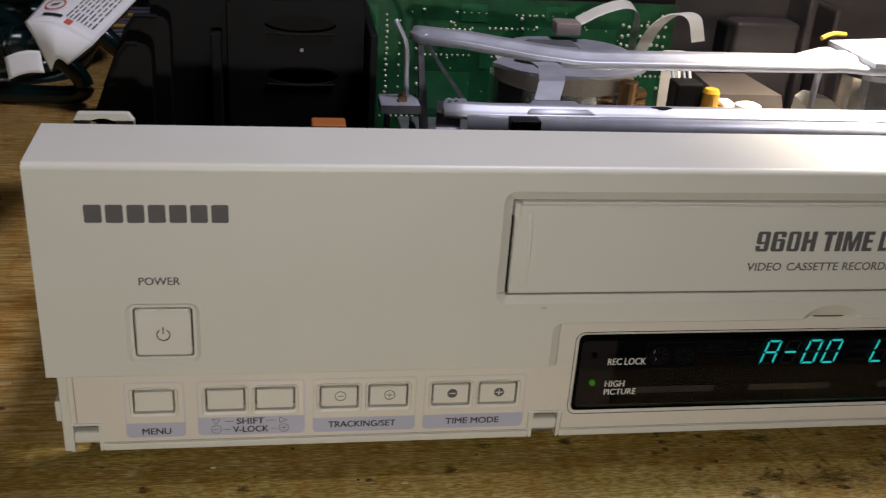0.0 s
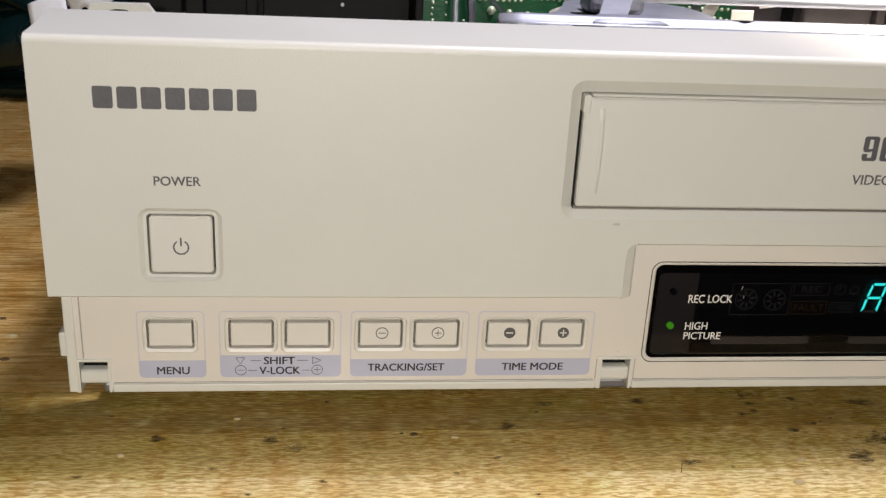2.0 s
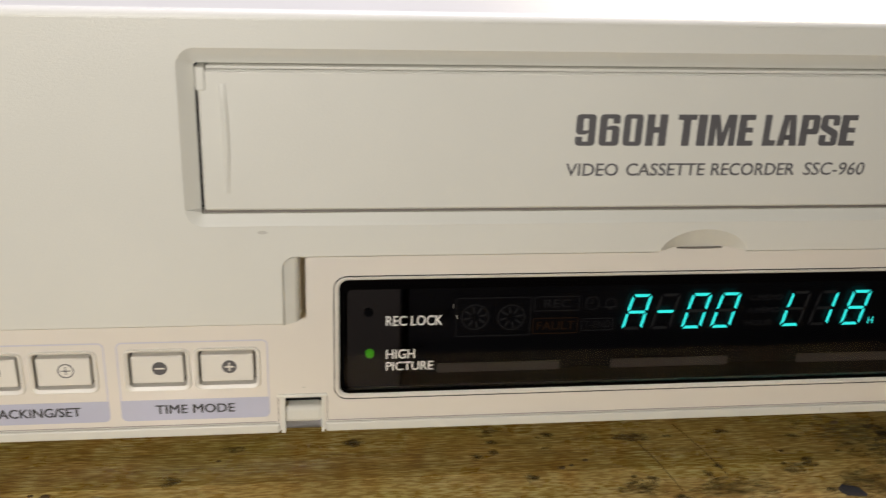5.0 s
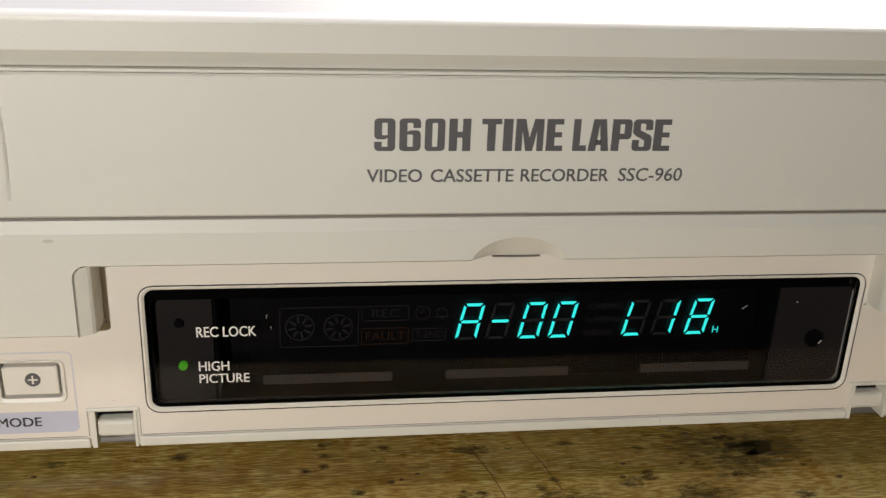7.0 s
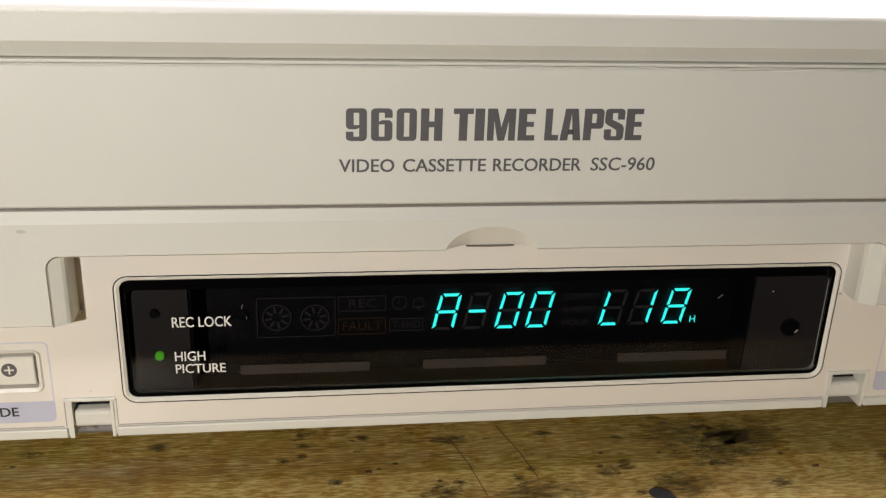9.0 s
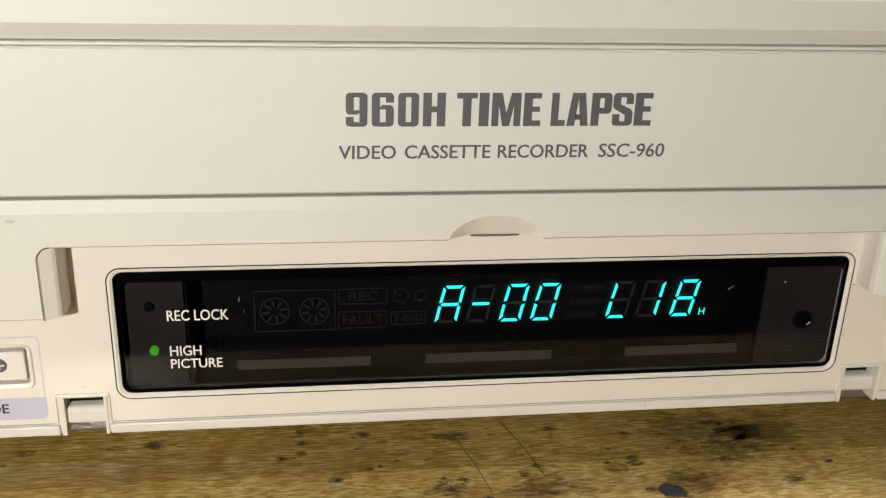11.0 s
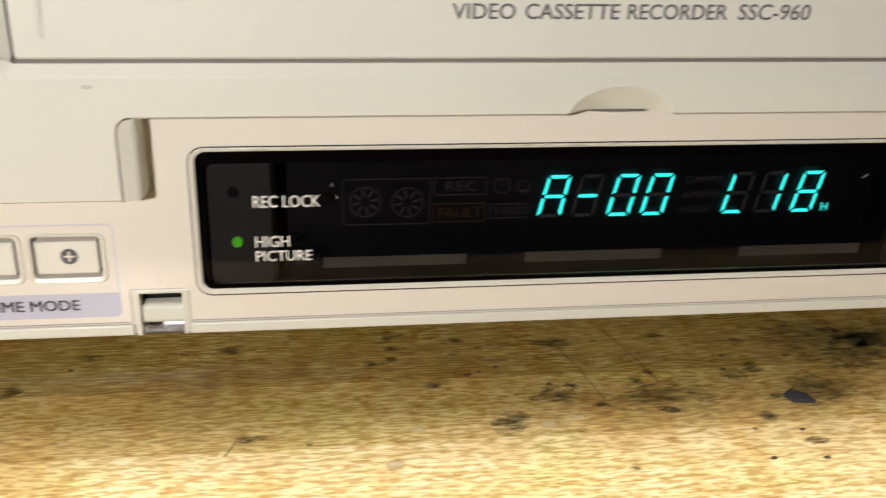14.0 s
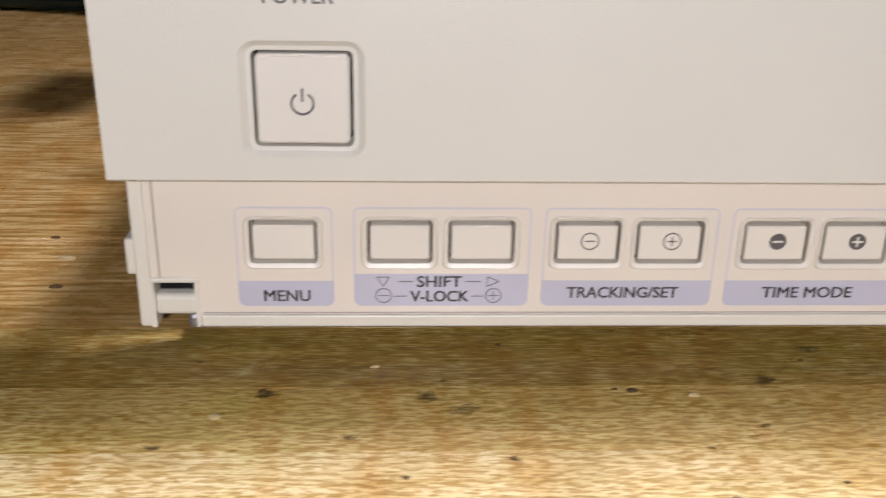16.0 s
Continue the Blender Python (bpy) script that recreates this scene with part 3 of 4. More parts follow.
# raised bottom edge and end column
x = -199.2
for a, b in [*NOTCHES, (212.0, 213.0)]:
    part("bottom_rail", box(x, a - 0.3, Y - 0.7, Y + 6, 10.0, 12.1, 0.3), IVORY, vcr)
    x = b + 0.3
column = part("end_column", box(-209.4, -207.0, Y - 0.5, Y + 6, 10.0, 41, 0.4), IVORY, vcr)
part("end_clip", box(-211.2, -208.8, Y + 1.0, Y + 6, 18.8, 25.2, 0.5), IVORY, column)
part("panel_line", box(-205.75, -205.45, Y - 0.04, Y + 0.02, 18.5, 41), LINE, lower)
for a, b in [(-207.6, -199.5), *NOTCHES]:
    hinge = part("hinge_socket", box(a + 0.3, b - 0.3, Y + 4.0, Y + 7.0, 13, 21), BLACK, vcr)
    part("hinge_pin", box(a + 0.5, b - 0.4, Y + 0.7, Y + 4, 11.5, 15.3, 0.9, 3), IVORY, hinge)
    part("hinge_cheek", box(a, a + 0.9, Y - 0.3, Y + 7, 9.8, 18), IVORY, hinge)
    part("hinge_cheek", box(b - 0.6, b, Y - 0.3, Y + 7, 9.8, 18), IVORY, hinge)
    part("hinge_lintel", box(a - 0.6, b + 0.6, Y - 0.35, Y + 3, 17.9, 18.8, 0.3), IVORY, hinge)
# added black web, full height to stop lamp light leaking out through the front
part("light_stop_web", box(-205, 211, Y + 13, Y + 14, 7.2, 95.5), BLACK, vcr)

for n, (a, b) in enumerate(KEY_SPANS):
    outer_l, inner_l = rrect(a, b, KZ0, KZ1, 1.0), rrect(a + 0.85, b - 0.85, KZ0 + 1.0, KZ1 - 1.3, 0.35)
    well = rrect(a + 0.3, b - 0.3, KZ0 + 0.3, KZ1 - 0.3, 0.8)
    frame_bm = loft([at_y(rrect(a - 0.65, b + 0.6, KZ0 - 0.75, KZ1 + 0.35, 1.5), Y - 0.01), at_y(rrect(a - 0.35, b + 0.35, KZ0 - 0.45, KZ1 + 0.15, 1.3), Y - 0.4), at_y(well, Y - 0.1), at_y(well, Y + 3.2)])
    surround = part("key_surround", frame_bm, KEYCAP, vcr)
    key = part("key", loft([at_y(inner_l, Y + 4.0), at_y(inner_l, Y + 0.2), at_y(rrect(a + 1.05, b - 1.05, KZ0 + 1.2, KZ1 - 1.5, 0.3), Y)], caps=(True, True)), KEYCAP, surround, "blank ivory push key" if n < 3 else "ivory push key with a small printed symbol")
    # dark sheet behind the key: the shade of the gap round it, as colour
    part("key_well_shade", box(a, b, Y + 2.7, Y + 3.0, KZ0, KZ1), SEAM_SHADE, surround)
    cx, cz, y = (a + b) / 2 + 0.4, 25.4, Y - 0.02
    if 3 <= n <= 6:
        if n < 5:
            bm = ring(cx, cz, 1.45, 0.22, y - 0.04, y + 0.02)
            box(cx - 0.85, cx + 0.85, y - 0.04, y + 0.02, cz - 0.1, cz + 0.1, bm=bm)
            if n == 4:
                box(cx - 0.1, cx + 0.1, y - 0.05, y + 0.02, cz - 0.85, cz + 0.85, bm=bm)
            part("key_mark", bm, INK, surround)
        else:
            part("key_mark", disc(cx, cz, 1.45, y - 0.04, y + 0.02), INK, surround)
            bm = box(cx - 0.9, cx + 0.9, y - 0.08, y - 0.02, cz - 0.16, cz + 0.16)
            if n == 6:
                box(cx - 0.16, cx + 0.16, y - 0.1, y - 0.02, cz - 0.9, cz + 0.9, bm=bm)
            part("key_sign", bm, KEYCAP, surround)

GROUPS = [(-192.9, -177.1, 18.2, "MENU", -188.7, -181.1), (-173.8, -144.7, 19.5, "", 0, 0), (-142.5, -113.6, 18.3, "TRACKING/SET", -138.1, -119.2), (-111.4, -82.2, 18.3, "TIME MODE", -104.7, -89.2), (90.2, 119.5, 18.3, "REC", 96.6, 102.6)]
for a, b, top, words, t0, t1 in GROUPS:
    part("group_line", outline((a, b, 13.6, 31.3, 1.2), 0.28, Y - 0.03, Y + 0.02), LILAC_LINE, lower)
    foot_loop = [(a, top), *[(a + 1.2 - 1.2 * math.cos(radians(q)), 14.8 - 1.2 * math.sin(radians(q))) for q in (0, 30, 60, 90)], *[(b - 1.2 + 1.2 * math.sin(radians(q)), 14.8 - 1.2 * math.cos(radians(q))) for q in (0, 30, 60, 90)], (b, top)]
    part("group_band", plate(foot_loop, [], Y - 0.035, Y + 0.02), LILAC, lower)
    if words:
        z = 14.5 if words == "MENU" else 15.1
        legend(words, t0, t1, z, z + 2.0, Y - 0.06, INK_BLACK, lower, heavy=0.06)
yl = Y - 0.06
legend("SHIFT", -163.3, -155.9, 17.1, 19.1, yl, INK_BLACK, lower, heavy=0.07)
legend("V-LOCK", -164.4, -154.7, 14.4, 16.4, yl, INK_BLACK, lower, heavy=0.07)


def line(x0, x1, z0, z1, w=0.16):
    d = Vector((x1 - x0, 0, z1 - z0))
    n = Vector((-d.z, 0, d.x)).normalized() * w / 2
    bm = bmesh.new()
    loops = [[Vector((x0, q, z0)) + n, Vector((x1, q, z1)) + n, Vector((x1, q, z1)) - n, Vector((x0, q, z0)) - n] for q in (yl, Y + 0.02)]
    return loft(loops, bm, (True, True))


def joined(lines, name, material, parent):
    me_bm = bmesh.new()
    for b in lines:
        tmp = bpy.data.meshes.new("t")
        b.to_mesh(tmp)
        b.free()
        me_bm.from_mesh(tmp)
        bpy.data.meshes.remove(tmp)
    return part(name, me_bm, material, parent)


for x0, x1, z in ((-166.5, -164.0, 18.1), (-155.3, -152.6, 18.1), (-167.2, -165.0, 15.4), (-154.2, -152.2, 15.4)):
    part("legend_dash", line(x0, x1, z, z), INK, lower)
joined([line(-170.0, -167.9, 18.9, 18.9), line(-170.0, -168.95, 18.9, 17.2), line(-167.9, -168.95, 18.9, 17.2)], "down_arrow", INK, lower)
joined([line(-151.6, -151.6, 19.0, 17.2), line(-151.6, -149.6, 19.0, 18.1), line(-151.6, -149.6, 17.2, 18.1)], "forward_arrow", INK, lower)
for cx, plus in ((-168.9, False), (-150.5, True)):
    bits = [ring(cx, 15.5, 1.3, 0.18, yl, Y + 0.02), line(cx - 0.85, cx + 0.85, 15.5, 15.5)]
    if plus:
        bits.append(line(cx, cx, 14.65, 16.35))
    joined(bits, "sign_mark", INK, lower)
part("panel_line", line(-199, -81, 12.35, 12.35, 0.2), LINE, lower)
part("panel_line", line(-70.5, 78.8, 12.35, 12.35, 0.2), LINE, lower)
part("panel_line", line(-70.6, -70.6, 12.35, 18.2, 0.2), LINE, lower)
part("panel_line", line(-80.5, -80.5, 12.35, 18.2, 0.2), LINE, lower)

# ---- video recorder: display ----
q0, q1, q2, q3 = DISP
YB = 18.0
OPEN = (-55.9, 60.5, 18.4, 41.6)
display = part("display_backing", plate(rrect(q0 - 1, q1 + 1, q2 - 1, q3 + 1, 1), [rrect(*OPEN, 0.3, 2)], 10.5, 11.2), BEZEL, vcr, "dark display behind smoked glass")
for x in (OPEN[0], OPEN[1]):
    part("display_cheek", box(x - 0.5, x + 0.5, 11.2, YB + 2, 16, 46), VFD, display)
part("display_rim", loft([at_y(rrect(q0 - 0.5, q1 + 0.5, q2 - 0.5, q3 + 0.5, 2.4), Y), at_y(rrect(q0 - 0.3, q1 + 0.3, q2 - 0.3, q3 + 0.3, 2.2), Y - 0.22), at_y(rrect(q0 + 0.2, q1 - 0.2, q2 + 0.2, q3 - 0.2, 1.9), Y + 0.2), at_y(rrect(q0 + 0.2, q1 - 0.2, q2 + 0.2, q3 - 0.2, 1.9), Y + 3)]), KEYCAP, vcr)
part("display_seam", outline((q0 - 0.95, q1 + 0.95, q2 - 1.0, q3 + 0.75, 2.8), 0.22, Y - 0.03, Y + 0.02), BLACK, lower)
part("display_edge", outline((q0 - 0.1, q1 + 0.1, q2 - 0.1, q3 + 0.1, 2.1), 0.5, Y + 0.25, Y + 1.2), GLOSS_BLACK, display)
pane = part("display_window", loft([at_y(rrect(q0 + 0.3, q1 - 0.3, q2 + 0.3, q3 - 0.3, 1.8), Y + 0.9), at_y(rrect(q0 + 1.2, q1 - 1.2, q2 + 1.0, q3 - 2.3, 1.4), Y + 0.2)], caps=(False, True)), GLASS, vcr, "smoked glass display window")
pane.visible_shadow = False
part("display_bevel", loft([at_y(rrect(q0 + 0.3, q1 - 0.3, q2 + 0.3, q3 - 0.3, 1.8), Y + 1.4), at_y(rrect(q0 + 1.3, q1 - 1.3, q2 + 1.1, q3 - 2.4, 1.4), Y + 0.28)]), GLOSS_BLACK, display)
K = (YB - Y) / 168.0


def deep(x, z):
    """From the panel's face to the tube behind the window, as seen from in front of it."""
    return x + K * (x + 33.0), z - K * (120.0 - z)


part("display_tube", box(-75, 82, YB + 1.0, YB + 1.5, 8, 48), VFD, display)
part("tube_floor", box(-56, 60, 11.2, YB + 1, 16.5, 17.0), VFD, display)


def quad(pts, dy=0.0):
    pts = [deep(*p) for p in pts]
    return loft([[(x, YB + 0.2 - dy, z) for x, z in pts], [(x, YB + 0.26 - dy, z) for x, z in pts]], caps=(True, True))


def digit(x, lit, w=4.6, z0=31.5, h=8.0):
    """A slanted seven-segment digit: the lit segments glow, the others show dark grey."""
    t, lean = 0.62, 0.2

    def pt(u, v):
        return (x - 0.3 + u * 0.94 + lean * v, z0 + v)

    m = h / 2
    segs = {
        "a": [pt(0.5, h), pt(w - 0.5, h), pt(w - 1.0, h - t), pt(1.0, h - t)],
        "g": [pt(0.7, m + t / 2), pt(w - 0.7, m + t / 2), pt(w - 0.4, m), pt(w - 0.7, m - t / 2), pt(0.7, m - t / 2), pt(0.4, m)],
        "d": [pt(0.5, 0), pt(w - 0.5, 0), pt(w - 1.0, t), pt(1.0, t)],
        "f": [pt(0.15, h - 0.3), pt(t + 0.1, h - t - 0.3), pt(t, m + 0.5), pt(0, m + 0.3)],
        "e": [pt(0.0, 0.3), pt(t, t + 0.3), pt(t, m - 0.5), pt(0, m - 0.3)],
        "b": [pt(w, h - 0.3), pt(w - t, h - t - 0.3), pt(w - t, m + 0.5), pt(w, m + 0.3)],
        "c": [pt(w, 0.3), pt(w - t, t + 0.3), pt(w - t, m - 0.5), pt(w, m - 0.3)],
    }
    for key, pts in segs.items():
        ob = part("segment", quad(pts, 0.05 if key in lit else 0.0), CYAN if key in lit else GHOST, display)
        if key in lit:
            tagged(ob, "glowing cyan segment")


for x, lit in ((-8.0, "abcefg"), (-1.9, "g"), (4.7, "abcdef"), (11.0, "abcdef"), (26.3, "def"), (32.4, "bc"), (39.6, "abcdefg")):
    digit(x, lit)


def dim(words, x0, x1, z0, z1, material):
    (a, c), (b, d) = deep(x0, z0), deep(x1, z1)
    legend(words, a, b, c, d, YB + 0.2, material, display, name="dim_legend")


(hx, hz), (hx2, hz2) = deep(45.5, 31.7), deep(46.7, 33.2)
legend("H", hx, hx2, hz, hz2, YB + 0.15, CYAN, display, name="lit_letter")
dim("C.MEMO", 18.6, 25.6, 37.6, 38.9, GHOST_DIM)
dim("A.MEMO", 18.4, 25.4, 34.7, 36.0, GHOST_DIM)
dim("HOUR", 18.4, 24.2, 31.8, 33.1, GHOST_DIM)
dim("REC", -24.8, -19.4, 36.9, 38.7, GHOST_DIM)
dim("FAULT", -26.0, -18.2, 31.9, 33.8, GHOST_RED)
dim("T-END", -16.2, -10.6, 32.2, 33.7, GHOST_DIM)


def dim_box(x0, x1, z0, z1, material, w=0.18):
    (a, c), (b, d) = deep(x0, z0), deep(x1, z1)
    part("icon_frame", outline((a, b, c, d, 0.5), w, YB + 0.2, YB + 0.26), material, display)


dim_box(-42.7, -27.4, 30.8, 39.4, GHOST_DIM)
dim_box(-26.9, -17.5, 36.1, 39.4, GHOST_DIM)
dim_box(-26.9, -17.5, 31.0, 34.6, GHOST_RED)
dim_box(-16.8, -10.0, 31.5, 34.3, GHOST_DIM)
for x, z in ((-38.8, 35.1), (-31.4, 34.9)):
    x, z = deep(x, z)
    bm = ring(x, z, 2.9, 0.25, YB + 0.2, YB + 0.26)
    for k in range(8):
        a = k * math.pi / 4 + 0.2
        ca, sa = math.cos(a), math.sin(a)
        loft([[(x + 1.0 * ca - 0.22 * sa, q, z + 1.0 * sa + 0.22 * ca), (x + 2.5 * ca - 0.22 * sa, q, z + 2.5 * sa + 0.22 * ca), (x + 2.5 * ca + 0.22 * sa, q, z + 2.5 * sa - 0.22 * ca), (x + 1.0 * ca + 0.22 * sa, q, z + 1.0 * sa - 0.22 * ca)] for q in (YB + 0.2, YB + 0.26)], bm, (True, True))
    part("reel_icon", bm, GHOST_DIM, display)
x, z = deep(-14.8, 37.7)
bm = ring(x, z, 1.5, 0.2, YB + 0.2, YB + 0.26)
box(x - 0.08, x + 0.08, YB + 0.2, YB + 0.26, z, z + 1.0, bm=bm)
box(x - 0.7, x, YB + 0.2, YB + 0.26, z - 0.08, z + 0.08, bm=bm)
part("clock_icon", bm, GHOST_DIM, display)
x, z = deep(-11.0, 37.6)
bm = ring(x, z, 1.1, 0.2, YB + 0.2, YB + 0.26, 0, 180)
box(x - 1.5, x + 1.5, YB + 0.2, YB + 0.26, z - 1.0, z - 0.8, bm=bm)
box(x - 1.15, x - 0.95, YB + 0.2, YB + 0.26, z - 0.9, z, bm=bm)
box(x + 0.95, x + 1.15, YB + 0.2, YB + 0.26, z - 0.9, z, bm=bm)
box(x - 0.3, x + 0.3, YB + 0.2, YB + 0.26, z - 1.5, z - 1.0, bm=bm)
part("bell_icon", bm, GHOST_DIM, display)
for x0, x1 in ((-46.2, -20.6), (-9.8, 15.7), (31.0, 56.4)):
    (a, c), (b, d) = deep(x0, 22.7), deep(x1, 24.8)
    part("reflector_strip", box(a, b, YB + 0.1, YB + 0.26, c, d), STRIP, display)
legend("REC LOCK", -58.8, -47.5, 33.5, 35.7, Y + 0.16, WHITE_INK, display, heavy=0.03)
legend("HIGH", -58.7, -52.9, 26.1, 28.2, Y + 0.16, WHITE_INK, display, heavy=0.03)
legend("PICTURE", -58.7, -49.1, 23.4, 25.4, Y + 0.16, WHITE_INK, display, heavy=0.03)
for x, z, m, words in ((-61.9, 26.4, GREEN_LED, "lit green indicator lamp"), (-62.3, 35.7, VFD, "")):
    part("indicator", disc(x, z, 0.85, 9.6, 10.6), m, display, words)
part("remote_eye", disc(69.5, 28.6, 1.8, 9.9, 10.6), VFD, display)
part("remote_eye_rim", ring(69.5, 28.6, 1.9, 0.2, 9.8, 10.6), BLACK, display)

for x, z, w, h, turn in ((51.8, 37.3, 1.3, 0.10, 35), (63.2, 38.2, 0.3, 0.3, 0), (-45.4, 37.6, 0.9, 0.08, 80), (-44.6, 35.2, 0.7, 0.08, 95), (69.9, 28.7, 0.9, 0.22, 50)):
    ca, sa = math.cos(radians(turn)) / 2, math.sin(radians(turn)) / 2
    fleck_loop = [(x + u * w * ca - v * h * sa, z + u * w * sa + v * h * ca) for u, v in ((-1, -1), (1, -1), (1, 1), (-1, 1))]
    part("dust_fleck", loft([at_y(fleck_loop, Y + 0.12), at_y(fleck_loop, Y + 0.19)], caps=(True, True)), SCUFF, display)

# ---- video recorder: chassis and works ----
part("base_tray", box(-204, 207, 18, 290, 4, 7, 0.8), STEEL_DULL, vcr, "dull steel base tray")
for x in (-185, 188):
    for y in (40, 265):
        part("foot", loft([[(x + r * math.cos(k * math.pi / 8), y + r * math.sin(k * math.pi / 8), z) for k in range(16)] for r, z in ((8, 0), (9, 0.6), (9, 4.2))], caps=(True, True)), BLACK, vcr)
part("rear_wall", box(-204, 207, 286, 290, 7, 100, 0.8), BROWN, vcr, "dark brown moulded rear wall")
part("side_wall", box(-206, -203, 26, 290, 7, 66, 0.8), BLACK, vcr, "black plastic side frame")
part("side_wall", box(205, 208, 26, 290, 7, 92, 0.8), BROWN, vcr)
part("partition", box(-118, -115, 150, 286, 7, 93, 0.5), BLACK, vcr)
# upright rounded guard plates at the side
for y, x0, x1, top in ((104, -212, -193, 98.5), (140, -214, -191, 99.5)):
    loop = [(x0, 7), (x0, top - 26), (x0 + 9, top - 4), (x0 + 11.5, top), *[(x1 - 4 + 4 * math.sin(radians(q)), top - 4 + 4 * math.cos(radians(q))) for q in (0, 30, 60, 90)], (x1, 7)]
    part("guard_plate", plate(loop, [], y, y + 3), BLACK, vcr, "black plastic guard with a rounded corner")
    part("guard_edge", tube([(x0 - 0.5, y, top - 26), (x0 + 8.5, y, top - 4), (x0 + 11.5, y, top + 0.3), (x1 - 4, y, top + 0.3)], 0.9, 6), BLACK, vcr)


cover_loop = rrect(-172, -119, 7, 101, 3)
cover = part("power_supply_cover", plate(cover_loop, [oval(-144, 92, 14, 3.6), oval(-143, 71.5, 14, 3.6)], 168, 171), BLACK, vcr, "black plastic power supply cover with two oval slots")
part("bay_wall", box(-202, -172.5, 176, 179, 7, 101, 0.6), BLACK, vcr)
part("bay_post", box(-178, -174, 158, 163, 7, 90, 0.6), BLACK, vcr)
part("cover_top", box(-172, -119, 171, 270, 98, 101, 0.8), BLACK, cover)
part("cover_back", box(-170, -121, 176, 178, 7, 98), BLACK, cover)
for z in (88.6, 68.2):
    part("slot_lip", tube([(-157 + k * 2.2, 167.4, z - 0.4 * math.sin(math.pi * k / 12)) for k in range(13)], 0.45, 6), BLACK, cover)
part("cover_screw", disc(-143.5, 82, 0.7, 167.5, 168.2, 12), STEEL_DULL, cover)
part("dark_deck", box(-200, -117, 40, 168, 30, 33, 0.6), BLACK, vcr)
for x0, x1, y, z in ((-186, -160, 118, 47), (-196, -182, 96, 45), (-178, -150, 100, 40)):
    part("deck_rib", box(x0, x1, y, y + 4, 33, z, 0.8), BLACK, vcr)
part("orange_block", box(-142.3, -132.2, 52, 60, 66, 89.4, 0.6), ORANGE, vcr, "orange plastic connector block")
clip = part("fascia_clip", plate([(-203.6, 92), (-203.6, 97), (-202.6, 98.9), (-190, 99.0), (-188.6, 97), (-188.6, 92)], [oval(-196.4, 96.2, 3.4, 1.5, 20)], 30, 32.5), IVORY, vcr, "white latch tab of the fascia")

# circuit board standing at the back of the works
board = part("circuit_board", box(-114, 33, 229, 230.6, 24, 92.3), PCB, vcr, "green circuit board on edge, solder side out")
part("board_rail", box(-114, 33, 231, 238, 92.6, 97, 0.6), BLACK, vcr)
for x0, x1, z0, z1 in ((-112, -108, 30, 88), (-60, -42, 60, 74), (-40, 5, 64, 80), (-86, -64, 40, 58), (6, 28, 34, 58), (-70, -58, 82, 90), (-30, -20, 83, 90)):
    part("copper_area", box(x0, x1, 228.75, 229.1, z0, z1), PCB_LIGHT, board)
rng = random.Random(4)
bm = bmesh.new()


def blob(x, z, r):
    r *= rng.uniform(0.65, 1.0)
    loops = [[(x + r * k * math.cos(q), 229 - d, z + r * k * math.sin(q)) for q in (i * math.pi / 3 for i in range(6))] for k, d in ((1.0, 0.0), (0.75, r * 0.35), (0.25, r * 0.8))]
    loft(loops, bm, (False, True))


for k in range(16):
    blob(-104 + rng.uniform(-0.4, 0.4), 84 - 2.6 * k, 0.9)
    if k % 2:
        blob(-98, 84 - 2.6 * k, 0.8)
for row in (43, 36):
    for k in range(7):
        blob(-106 + 2.6 * k, row, 0.9)
for k in range(5):
    blob(-72 + 3.4 * k, 86, 0.8), blob(-44 + 3.2 * k, 85.5, 0.8)
for k in range(4):
    blob(-78 + 8.0 * k, 73.5 - 0.6 * k, 2.2)
for k in range(9):
    blob(-86 + 2.6 * k, 78, 0.9), blob(-86 + 2.6 * k, 66, 0.8), blob(-56 + 2.6 * k, 79, 0.9), blob(10 + 2.5 * k, 66, 1.0), blob(10 + 2.5 * k, 58, 1.0)
for k in range(90):
    blob(rng.uniform(-95, 30), rng.uniform(28, 88), rng.choice((0.6, 0.9, 1.1)))
for k in range(8):
    for j in range(3):
        blob(8 + 3.0 * k, 82 - 4.5 * j + rng.uniform(-0.5, 0.5), 1.1)
tagged(part("solder_joints", bm, SOLDER, board, smooth=True), "small bright solder joints", kind="stuff")


def turned_pin(x, y, z0, z1, r):
    return loft([[(x + q * math.cos(k * math.pi / 6), y + q * math.sin(k * math.pi / 6), z) for k in range(12)] for q, z in ((r, z0), (r, z1 - 0.4), (r * 0.7, z1))], caps=(True, True))


# pressed steel frame of the cassette lift
def strip(points, half, thick, name, material, label="", crown=0.0):
    """A flat bar in the plane of the lid along (x, y, z), with a raised rib down its middle."""
    pts = [Vector(p) for p in points]
    loops = []
    for i, p in enumerate(pts):
        d = (pts[min(i + 1, len(pts) - 1)] - pts[max(i - 1, 0)])
        n = Vector((-d.y, d.x, 0)).normalized()
        w = half[i] if isinstance(half, (list, tuple)) else half
        prof = [(-1, 0), (-0.9, 0.35), (-0.45, 0.4), (-0.3, 0.4 + crown), (0.3, 0.4 + crown), (0.45, 0.4), (0.9, 0.35), (1, 0), (1, -thick), (-1, -thick)]
        loops.append([p + n * (w * u) + Vector((0, 0, v)) for u, v in prof])
    return part(name, loft(loops, caps=(True, True)), material, vcr, label, smooth=True)


